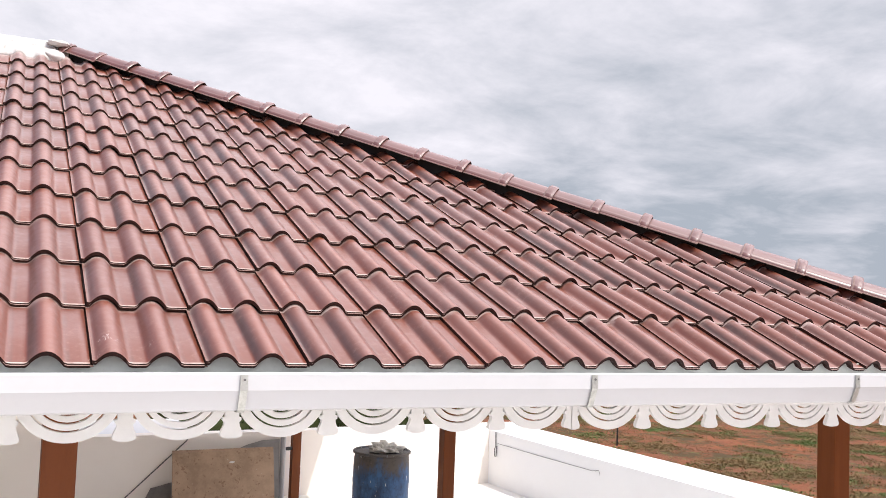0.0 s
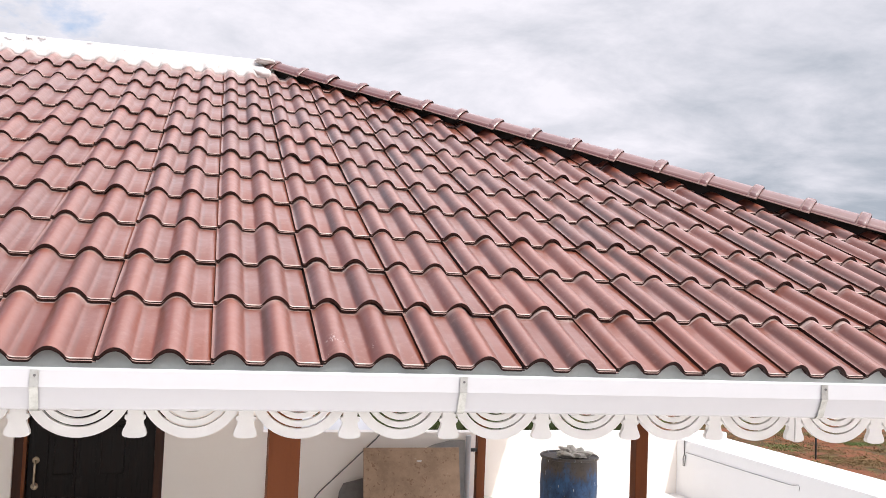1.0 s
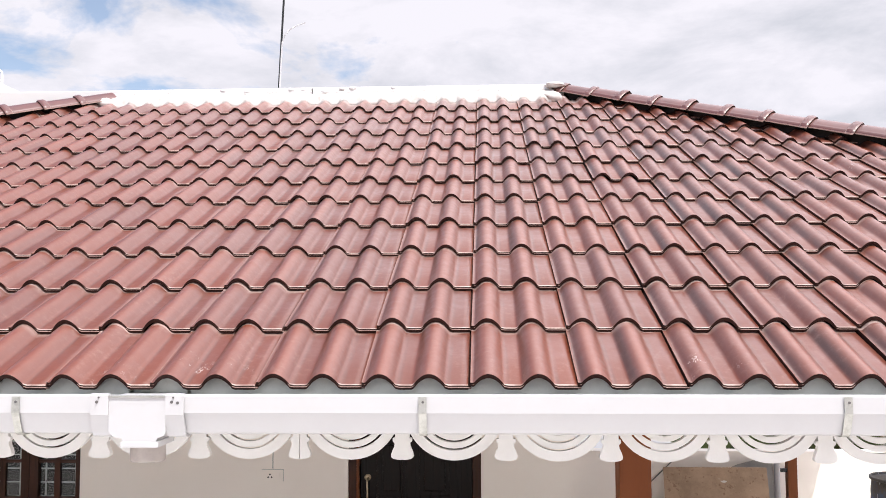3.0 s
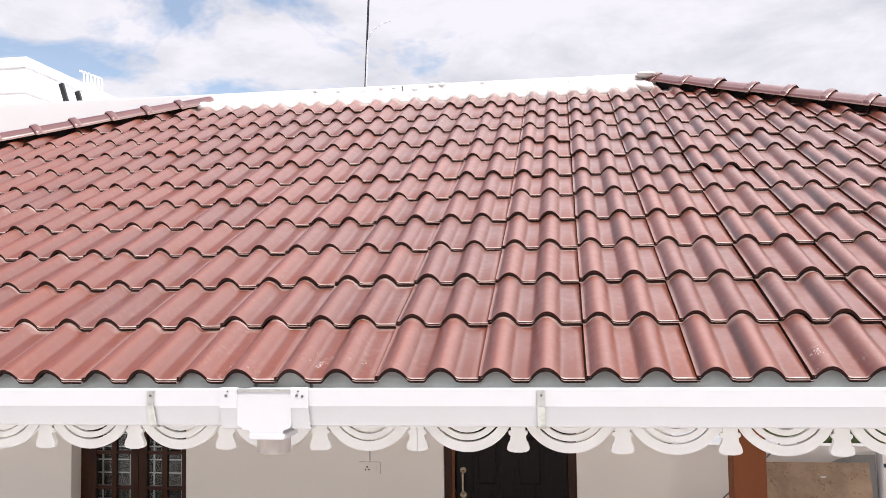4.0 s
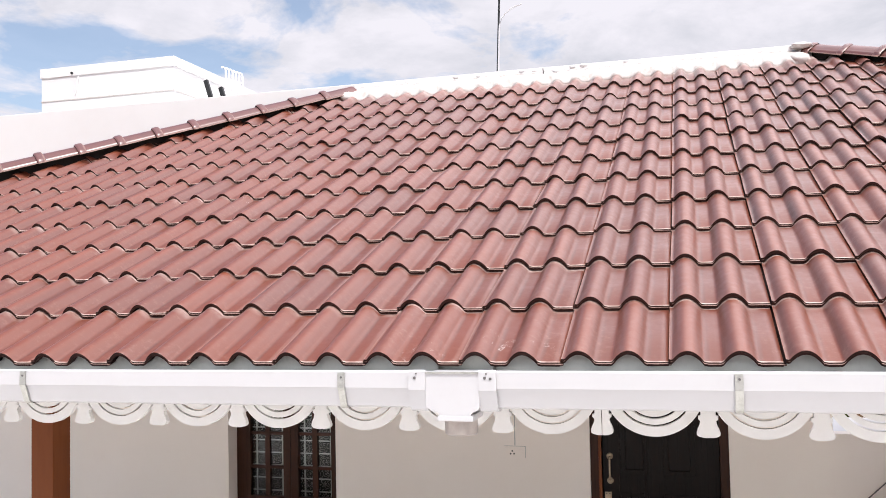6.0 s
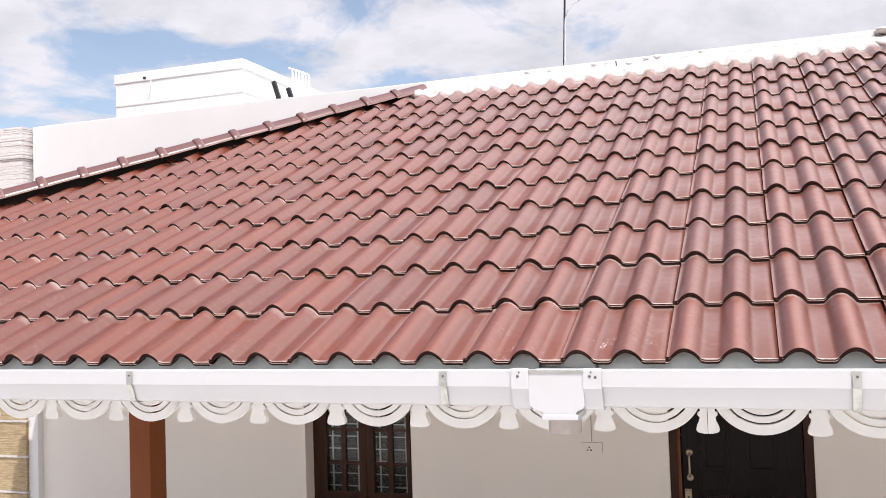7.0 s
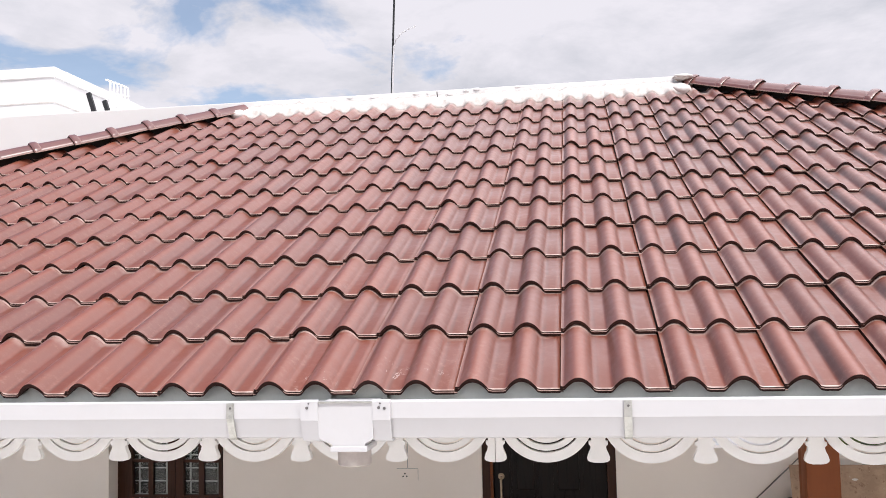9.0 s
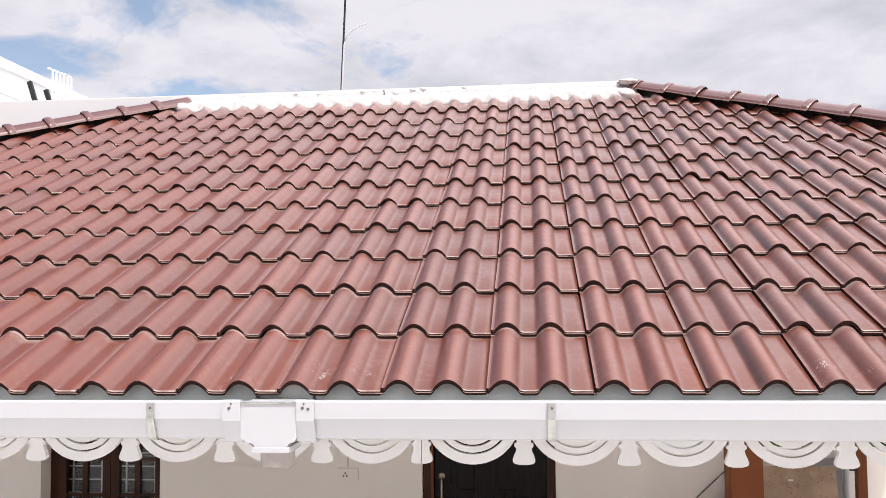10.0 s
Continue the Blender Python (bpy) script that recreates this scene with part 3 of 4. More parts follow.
# side slopes, joined
for side, end in ((1, 11.0), (-1, YT)):
    bm = bmesh.new()
    for row in range(-1 if side > 0 else 0, 11):
        d0 = row * TG * math.cos(PITCH)
        for col in range(37):
            yb = col * TW
            if yb + TW < d0 or yb > end - TW or (side > 0 and CR - d0 * KR < XR + 0.35):
                continue
            at, spin, fall = ((CR - d0 * KR, yb), 90, math.atan(TAN / KR)) if side > 0 else ((d0 - CL, yb + TW), -90, PITCH)
            turn = Matrix.Translation((*at, ZE + row * TG * math.sin(PITCH))) @ Matrix.Rotation(radians(spin), 4, "Z") @ Matrix.Rotation(fall, 4, "X")
            grid = [[bm.verts.new(turn @ Vector((u, v, tile_height(u) + 0.009 - 0.046 * v))) for u in US[::2]] for v in (0.0, 0.46)]
            for i in range(len(US[::2]) - 1):
                bm.faces.new((grid[0][i], grid[0][i + 1], grid[1][i + 1], grid[1][i]))
    # unseen side eave skewed so its shadow edge falls right on the yard wall
    cuts = [((CR + 0.02, 0, 0), (-1, -KR, 0)), ((XE + 0.02, 2.5, 0), (1, -0.038, 0))] if side > 0 else [((-CL - 0.02, 0, 0), (1, -1, 0))]
    for co, no in cuts:
        bmesh.ops.bisect_plane(bm, geom=bm.verts[:] + bm.edges[:] + bm.faces[:], plane_co=co, plane_no=Vector(no).normalized(), clear_outer=True)
    side_tiles = part("side_slope_tiles", bm, M_SIDE, roof)
    side_tiles["kind"] = "stuff"

# hip caps: a half barrel with a raised collar at its lower end


def cap_mesh(long=0.30):
    bm = bmesh.new()
    prof = [(0.0, 0.086), (0.009, 0.0915), (0.012, 0.092), (0.046, 0.091), (0.054, 0.083), (0.060, 0.071), (long, 0.066)]
    arc = [(-1.25, -0.10), (-1.22, -0.02), (-1.07, 0.02), (-1.01, 0.24)] + [(-math.cos(q) * 1.0, 0.22 + 0.68 * (1 - abs(math.cos(q)) ** 1.6)) for q in (math.pi * k / 10 for k in range(1, 10))] + [(1.01, 0.24), (1.07, 0.02), (1.22, -0.02), (1.25, -0.10)]
    seg, rings, inner = len(arc) - 1, [], []
    for s, r in prof:
        ring = [bm.verts.new((x * r, s, z * r)) for x, z in arc]
        rings.append(ring)
        inner.append([bm.verts.new((v.co.x * 0.88, v.co.y, v.co.z * 0.88)) for v in ring])
    for a, b in zip(rings, rings[1:]):
        for k in range(seg):
            f = bm.faces.new((a[k], a[k + 1], b[k + 1], b[k]))
            f.smooth, f.material_index = True, 2 if k in (0, seg - 1) or a is rings[3] else 0
    for a, b in zip(inner, inner[1:]):
        for k in range(seg):
            bm.faces.new((a[k + 1], a[k], b[k], b[k + 1])).material_index = 1
    for a, b in ((rings[0], inner[0]), (inner[-1], rings[-1])):
        for k in range(seg):
            bm.faces.new((a[k], b[k], b[k + 1], a[k + 1])).material_index = 1
    for k in (0, seg):
        for i in range(len(rings) - 1):
            f = (rings[i][k], rings[i + 1][k], inner[i + 1][k], inner[i][k])
            bm.faces.new(f if k else f[::-1]).material_index = 2
    me = bpy.data.meshes.new("hip_cap")
    bm.to_mesh(me)
    bm.free()
    me.materials.append(M_CAP)
    me.materials.append(M_EDGE)
    me.materials.append(M_LIP)
    me.set_sharp_from_angle(angle=radians(50))
    return me


CAP, CAP_CUT = cap_mesh(), cap_mesh(0.215)


def hip(start, step, count, first, view_fit=0.0):
    """A row of caps going down the hip; start is the top of the first collar, step the way to the next, shifted to line
    up in the camera's view.
    """
    start, step = Vector(start), Vector(step)
    up = -step.normalized()
    side = up.cross(Vector((0, 0, 1))).normalized()
    nrm = side.cross(up)
    rot = Matrix((side, up, nrm)).transposed().to_4x4()
    for k in range(count):
        p = start + step * (k + view_fit * (0.055 - 0.0205 * k + 0.00115 * k * k)) - nrm * (0.082 + rng.gauss(0, 0.002))
        ob = new("hip_cap", CAP if k else first)
        ob.parent = roof
        ob.matrix_basis = Matrix.Translation(p) @ rot @ Matrix.Rotation(radians(1.3 + rng.gauss(0, 0.4)), 4, "X") @ Matrix.Rotation(radians(rng.gauss(0, 0.7)), 4, "Z")
    # near-black board added under the caps, standing in for the gap's shade
    bm = bmesh.new()
    a, b = start + up * 0.12, start + step * (count - 1)
    vs = [bm.verts.new(p + side * w + Vector((0, 0, z))) for p in (a, b) for w in (-0.014, 0.014) for z in (-0.24, -0.062)]
    for f in ((0, 1, 5, 4), (2, 6, 7, 3), (1, 3, 7, 5), (0, 4, 6, 2), (0, 2, 3, 1), (4, 5, 7, 6)):
        bm.faces.new([vs[i] for i in f])
    bmesh.ops.recalc_face_normals(bm, faces=bm.faces[:])
    part("hip_gap_shade", bm, M_DECK, roof)


hip((0.7002, 4.218, 4.0470), (0.1975, -0.1846, -0.0799), 21, CAP_CUT, 1.0)
hip((-3.070, 4.012, 3.956), (-0.1869, -0.1842, -0.0780), 22, CAP)

# mortar where the tiles meet the parapet
bm = bmesh.new()
rows = []
n = 420
for i in range(n + 1):
    x = -2.86 + (0.58 + 2.86) * i / n
    u = x % TW
    nz = noise.noise((x * 9, 0.3, 2.0)) * 0.5 + noise.noise((x * 31, 5.0, 1.0)) * 0.5
    yl = 4.092 + 0.018 * nz - 0.020 * (tile_height(u) / ROLL)
    zl = plane_z(yl) + tile_height(u) + 0.010
    mid = 0.020 * noise.noise((x * 14, 1.0, 4.0)) + 0.010 * noise.noise((x * 47, 2.0, 4.0))
    rows.append([(x, yl, zl - 0.03), (x, yl, zl + 0.004), (x, yl + 0.020, zl + 0.020 + mid * 0.5), (x, 4.115 + mid, max(zl + 0.03, plane_z(4.10) + 0.066 + mid)), (x, YP - 0.004, plane_z(YP) + 0.072 + mid), (x, YP - 0.004, plane_z(YP) - 0.03)])
vs = [[bm.verts.new(p) for p in r] for r in rows]
for a, b in zip(vs, vs[1:]):
    for k in range(6):
        bm.faces.new((a[k], a[(k + 1) % 6], b[(k + 1) % 6], b[k]))
bm.faces.new(vs[0])
bm.faces.new(vs[-1][::-1])
bmesh.ops.recalc_face_normals(bm, faces=bm.faces[:])
part("mortar_fillet", bm, M_MORTAR, roof, "lumpy white mortar along the top course", smooth=True)
for x, y, high in ((0.575, 4.06, 0.05), (-2.86, 4.06, 0.05), (0.60, 4.125, 0.135)):
    bm = bmesh.new()
    bmesh.ops.create_icosphere(bm, subdivisions=3, radius=0.062)
    for v in bm.verts:
        v.co = Vector((v.co.x * 1.25, v.co.y * 1.1, v.co.z * (0.75 if high < 0.1 else 0.36))) * (1 + 0.22 * noise.noise(v.co * 22) + 0.16 * noise.noise(v.co * 55))
        v.co += Vector((x, y + 0.08, plane_z(y) + high))
    part("mortar_lump", bm, M_MORTAR, roof, "white mortar closing the hip", smooth=True)

bm = bmesh.new()
for _ in range(24):
    x = rng.uniform(-2.6, 0.45) if rng.random() < 0.4 else rng.gauss(-1.35, 0.3)
    z, s = TOP - rng.uniform(0.01, 0.085), rng.uniform(0.006, 0.020)
    made = bmesh.ops.create_icosphere(bm, subdivisions=2, radius=1.0)["verts"]
    for v in made:
        q = v.co * (1 + 0.5 * noise.noise(v.co * 1.7 + Vector((x * 9, z, 0))))
        v.co = Vector((x + q.x * s * 1.5, YP + q.y * s * 0.5, z + q.z * s * 0.7))
part("mortar_dabs", bm, M_WHITE, roof, "splashes of white mortar on the parapet", smooth=True)
bm = rod(bmesh.new(), [(-1.27, YP + 0.01, TOP - 0.10), (-1.27, YP - 0.03, TOP - 0.09), (-1.268, YP - 0.04, TOP - 0.05), (-1.272, YP - 0.035, TOP - 0.02)], 0.005, 6)
tagged(link("wire_end", bm, M_WIRE), "short dark wire end sticking from the parapet", "wire")

# ---- eave: fascia, gutter, valance ----
filler = thing("eave_filler", "grey comb filler closing the tile rolls at the eave", "filler", kind="structure")
rows = []
for c in range(-23, 16):
    for u in US[:-3]:
        rows.append((c * TW + u, plane_z(0.03) + tile_height(u) * 0.92 - 0.008))
rows = [r for r in rows if -CL + 0.12 < r[0] < XE - 0.12]
joints = [-CL, -0.967, -0.802, XE]
for j0, j1 in zip(joints, joints[1:]):
    strip = [r for r in rows if j0 + 0.0015 < r[0] < j1 - 0.0015]
    bm = bmesh.new()
    plate(bm, [(strip[0][0], ZE - 0.03)] + strip + [(strip[-1][0], ZE - 0.03)], 0.026, 0.034)
    part("comb_strip", bm, M_FASCIA, filler)
bm = boxes((-CL + 0.10, XE - 0.10, 0.055, 0.085, ZE - 0.115, ZE + 0.016))
tagged(link("fascia_board", bm, M_FASCIA), "grey primed fascia board under the tiles", "fascia", kind="structure")
bm = boxes((XE - 0.13, XE - 0.10, 0.09, 2.5, ZE - 0.115, ZE + 0.016))
# skewed like the side eave, which is set for its shadow
made = box(bmesh.new(), XE - 0.13, XE - 0.10, 2.5, 10.9, ZE - 0.115, ZE + 0.016)
for v in made.verts:
    if v.co.y > 5:
        v.co += Vector((0.30, 0, -0.10))
me = bpy.data.meshes.new("skew")
made.to_mesh(me)
made.free()
bm.from_mesh(me)
bpy.data.meshes.remove(me)
tagged(link("fascia_board_side", bm, M_FASCIA), "grey primed fascia board under the tiles", "fascia", kind="structure")
bm = boxes((-CL + 0.10, -CL + 0.13, 0.09, YT, ZE - 0.115, ZE + 0.016))
tagged(link("fascia_board_left", bm, M_FASCIA), "grey primed fascia board under the tiles", "fascia", kind="structure")

gutter = thing("gutter", "white plastic box gutter along the eave", "gutter")
GX0, GX1 = -CL - 0.02, XE + 0.02
OUTER = [(0.046, -0.020), (0.046, -0.108), (-0.074, -0.112), (-0.086, -0.106), (-0.104, -0.058), (-0.108, -0.052), (-0.108, -0.008), (-0.104, -0.003), (-0.094, -0.003)]
INNER = [(-0.094, -0.010), (-0.100, -0.012), (-0.101, -0.052), (-0.081, -0.102), (-0.073, -0.105), (0.042, -0.103), (0.042, -0.020)]
prof = [(y, ZE + z) for y, z in OUTER + INNER]
GK = 1.0             # from here on the front of the gutter runs out of line, away from the eave


def stray(x):
    """How far the gutter stands out and up from its straight line at x."""
    far = min(max(0.0, x - GK), 2.4)
    return Vector((0, -0.080 * far, 0.0035 * far))


for a, b in ((GX0, -1.000), (-0.790, GK), (GK, GK + 2.4), (GK + 2.4, GX1)):
    bm = extrude_profile(bmesh.new(), prof, a, b)
    for v in bm.verts:
        # only the front moves; the widened trough keeps the sun off the valance
        if v.co.y < 0:
            v.co += stray(v.co.x)
    smooth_by_angle(part("trough", bm, M_PVC, gutter), 20)
bm = bmesh.new()
extrude_profile(bm, [(y * 1.0 - 0.004 if y < 0 else y, ZE + z * 1.03 - 0.001) for y, z in OUTER + INNER], -0.998, -0.792)
outlet = part("outlet", bm, M_PVC, gutter, "white moulded outlet of the gutter")
smooth_by_angle(outlet, 20)
for x0, dots in ((-1.022, ((0.019, 0.022), (0.024, 0.010))), (-0.816, ((0.018, 0.022), (0.034, 0.024), (0.022, 0.010)))):
    bm = bmesh.new()
    extrude_profile(bm, [(y * 1.03 - 0.007 if y < 0 else y, ZE + z * 1.05 - 0.002 + 0.005 * (z > -0.02)) for y, z in OUTER + INNER], x0, x0 + 0.050)
    collar = smooth_by_angle(part("collar", bm, M_PVC, outlet), 20)
    for sx, sz in dots:
        r = 0.0042 if sz > 0.015 else 0.0025
        part("screw", rod(bmesh.new(), [(x0 + sx, -0.112, ZE - sz), (x0 + sx, -0.1205, ZE - sz)], r, 8), M_WIRE, outlet)
part("lip", boxes((-0.972, -0.816, -0.1175, -0.108, ZE - 0.010, ZE - 0.0045), bevel=0.001), M_GALV, outlet, "thin grey lip over the outlet")
# the moulded box: straight front, sides drawn in above the rim
bm = bmesh.new()
plate(bm, [(-0.972, ZE - 0.010), (-0.816, ZE - 0.010), (-0.816, ZE - 0.104), (-0.822, ZE - 0.113), (-0.838, ZE - 0.119), (-0.842, ZE - 0.130), (-0.932, ZE - 0.130), (-0.936, ZE - 0.120), (-0.956, ZE - 0.116), (-0.972, ZE - 0.104)], -0.1125, 0.02)
smooth_by_angle(part("funnel", bm, M_PVC, outlet), 30)
bm = boxes((-0.938, -0.834, -0.117, 0.012, ZE - 0.144, ZE - 0.128), bevel=0.004)
part("spigot_rim", bm, M_PVC, outlet)
bm = bmesh.new()
turned(bm, [(0.043, -0.188), (0.047, -0.184), (0.047, -0.138), (0.044, -0.136)], 36)
bmesh.ops.translate(bm, verts=bm.verts[:], vec=(-0.884, -0.055, ZE))
smooth_by_angle(part("spigot", bm, M_SPOUT, outlet, "translucent pale plastic spigot"), 40)

for x in (-5.70, -4.58, -3.46, -2.343, -1.230, -0.124, 0.985, 2.094, 3.203):
    bm = bmesh.new()
    pts = [(-0.110, -0.008), (-0.112, -0.052), (-0.108, -0.059), (-0.090, -0.107), (-0.078, -0.115), (-0.040, -0.116)]
    w = 0.0105
    front = [[bm.verts.new((x + s, y - 0.0035 * q, ZE + z)) for y, z in pts] for s, q in ((-w, 1), (w, 1), (w, 0), (-w, 0))]
    for i in range(4):
        a, b = front[i], front[(i + 1) % 4]
        for k in range(len(pts) - 1):
            bm.faces.new((a[k], b[k], b[k + 1], a[k + 1]))
    bm.faces.new([f[0] for f in front][::-1])
    bm.faces.new([f[-1] for f in front])
    bmesh.ops.recalc_face_normals(bm, faces=bm.faces[:])
    bmesh.ops.translate(bm, verts=bm.verts[:], vec=stray(x))
    br = part("bracket", bm, M_GALV, gutter, "galvanised strap bracket")
    bm = rod(bmesh.new(), [(x + 0.001, -0.112, ZE - 0.022), (x + 0.001, -0.1165, ZE - 0.022)], 0.0035, 8)
    bmesh.ops.translate(bm, verts=bm.verts[:], vec=stray(x))
    part("screw", bm, M_WIRE, br)


def half_ring(r0, r1, cz, seg=28):
    """The lower part of a flat ring as an outline of (x, z)."""
    lim = 0.055
    a0, a1 = math.asin(min(0.95, lim / r1)), math.asin(min(0.95, lim / r0)) if r0 > 0 else 0
    a1 = max(a1, 0.05)
    pts = [(-r1 * math.cos(a0 + (math.pi - 2 * a0) * k / seg), cz - r1 * math.sin(a0 + (math.pi - 2 * a0) * k / seg)) for k in range(seg + 1)]
    if r0 > 0:
        pts += [(r0 * math.cos(a1 + (math.pi - 2 * a1) * k / seg), cz - r0 * math.sin(a1 + (math.pi - 2 * a1) * k / seg)) for k in range(seg + 1)]
    return pts


def mesh_of(bm, name, mat):
    me = bpy.data.meshes.new(name)
    bm.to_mesh(me)
    bm.free()
    me.materials.append(mat)
    return me


bm = bmesh.new()
for r0, r1 in ((0.114, 0.1430), (0.0915, 0.1085), (0.069, 0.0855), (0.0, 0.0630)):
    plate(bm, half_ring(r0, r1, -0.071), 0.0, 0.018)
plate(bm, [(-0.149, -0.128), (0.149, -0.128), (0.149, -0.03), (-0.149, -0.03)], 0.0, 0.018)
SCALLOP = mesh_of(bm, "scallop", M_TRIM)
TS = [(0.021, -0.126), (0.021, -0.150), (0.028, -0.152), (0.028, -0.160), (0.022, -0.166), (0.024, -0.177), (0.0295, -0.188), (0.033, -0.200), (0.032, -0.206), (0.026, -0.2105), (0.012, -0.2135)]
bm = bmesh.new()
plate(bm, [(-w, z) for w, z in TS] + [(w, z) for w, z in TS[::-1]], 0.0, 0.0185)
TASSEL = mesh_of(bm, "tassel", M_TRIM)
halves = []
for s in (-1, 1):
    bm = bmesh.new()
    plate(bm, [(s * 0.0012, -0.126)] + [(s * w, z) for w, z in TS] + [(s * 0.0012, -0.2135)], 0.0, 0.0185)
    halves.append(mesh_of(bm, "tassel", M_TRIM))
YV = 0.135
# each board: left end x, y and drop, turn about z and fall to the right in degrees, pitch of the scallops
BOARDS = [(-0.503 - 2.7 * k, YV, 0.0, 0.0, 0.0, 0.300) for k in (1, 2, 3)] + [(-0.503, YV, 0.0, -0.45, 0.2, 0.303), (2.224, 0.106, 0.014, -4.6, 0.4, 0.303)]
for xs, ys, drop, turn, fall, pitch in BOARDS:
    motifs = [k for k in range(9) if -CL + 0.15 < xs + (0.5 + k) * pitch < XE - 0.15]
    if not motifs:
        continue
    panel = thing("eave_valance", "white cut-out board with scallops and tassels", "valance", "valance boards along the eave", at=(xs, ys, ZE - drop))
    panel.rotation_euler = (radians(rng.gauss(0, 0.4)), radians(fall), radians(turn))
    wide = pitch / 0.3
    for k in motifs:
        ob = new("scallop", SCALLOP)
        ob.parent, ob.location, ob.scale = panel, ((0.5 + k) * pitch, 0, 0), (wide, 1, 1)
        if k < 8:
            ob = new("tassel", TASSEL)
            ob.parent, ob.location = panel, ((1 + k) * pitch, -0.0005, 0)
    for me, x in ((halves[1], 0.0), (halves[0], 9 * pitch)):
        ob = new("tassel", me)
        ob.parent, ob.location = panel, (x, -0.0005, 0)

# ---- posts ----


def post(x, y, w=0.112, base=0.0, label="brown painted square steel post"):
    bm = bmesh.new()
    box(bm, -w / 2, w / 2, -w / 2, w / 2, 0.0, min(plane_z(y), plane_z((CR - x) / KR)) - 0.10 - base, bevel=0.004)
    ob = thing("porch_post", label, "post", "posts under the porch roof", at=(x, y, base))
    part("shaft", bm, M_POST, ob)
    part("base_plate", boxes((-w / 2 - 0.03, w / 2 + 0.03, -w / 2 - 0.03, w / 2 + 0.03, 0.0, 0.012)), M_POST, ob)
    return ob


post(0.576, 0.80)
post(-2.986, 0.80)
post(4.372, 0.797)
post(-6.2, 0.80)
post(3.985, 4.60)
far_post = post(4.386, 10.466, w=0.128, base=YF)
part("clip", boxes((-0.152, -0.065, -0.03, 0.012, 0.745, 0.795), bevel=0.004), M_BLACK, far_post, "small dark clip")
# beam on the posts
tagged(link("porch_beam", boxes((-CL + 0.75, 4.42, 0.76, 0.84, ZE + 0.06, ZE + 0.17)), M_POST), "brown painted steel beam under the roof", "beam", kind="structure")

# ---- door ----
door = thing("door_1", "dark polished wooden panel door, closed", "door", kind="structure", at=(-0.516, YW, 0.0))
part("door_frame", boxes((-0.526, -0.438, 0.03, 0.15, 0.0, 2.08), (0.458, 0.526, 0.03, 0.15, 0.0, 2.08), (-0.438, 0.458, 0.03, 0.15, 2.0, 2.08), bevel=0.004), M_FRAME, door)
part("stop_bead", boxes((-0.462, -0.439, 0.022, 0.032, 0.0, 2.0), bevel=0.003), M_POST, door, "lighter brown bead along the frame")
leaf = part("door_leaf", boxes((-0.436, 0.456, 0.085, 0.12, 0.005, 1.998), bevel=0.003), M_DOOR, door)
for z0, z1 in ((1.38, 1.86), (0.845, 1.28), (0.12, 0.70)):
    for x0, x1 in ((-0.292, -0.080), (0.035, 0.275)):
        bm = boxes((x0, x1, 0.079, 0.086, z0, z1), bevel=0.003)
        box(bm, x0 + 0.035, x1 - 0.035, 0.066, 0.080, z0 + 0.035, z1 - 0.035, bevel=0.010)
        part("panel", bm, M_DOOR, leaf)
part("groove_bead", boxes((-0.118, -0.098, 0.072, 0.086, 0.1, 1.95), bevel=0.004), M_DOOR, leaf)
part("lock_stile", boxes((-0.310, -0.298, 0.076, 0.086, 0.02, 1.98), bevel=0.003), M_DOOR, leaf)
bm = bmesh.new()
rod(bm, [(-0.379, 0.084, 0.980), (-0.379, 0.050, 0.976), (-0.379, 0.040, 0.962), (-0.378, 0.040, 0.83), (-0.378, 0.046, 0.806), (-0.378, 0.084, 0.80)], 0.0095, 12)
hd = smooth_by_angle(part("handle", bm, M_BRASS, leaf, "worn brass pull handle"), 40)
for z in (0.985, 0.793):
    bm = rod(bmesh.new(), [(-0.379, 0.084, z), (-0.379, 0.077, z)], 0.026, 20)
    part("rosette", bm, M_BRASS, hd)
    part("rosette_ring", rod(bmesh.new(), [(-0.379 + 0.021 * math.cos(q), 0.076, z + 0.021 * math.sin(q)) for q in (math.pi * k / 10 for k in range(21))], 0.0035, 6), M_BRASS, hd)
lock = part("lock_plate", boxes((-0.424, -0.372, 0.079, 0.085, 0.57, 0.703), bevel=0.002), M_BRASS, leaf, "tarnished brass lock plate")
for x, z in ((-0.410, 0.690), (-0.386, 0.690), (-0.398, 0.64)):
    part("screw", rod(bmesh.new(), [(x, 0.0795, z), (x, 0.0775, z)], 0.005 if z > 0.65 else 0.009, 10), M_BLACK, lock)

tagged(link("trim", boxes((-1.33, -1.043, YW - 0.006, YW - 0.0005, 0.0, 2.20)), M_WALL), "plaster band beside the door", "trim", kind="structure")

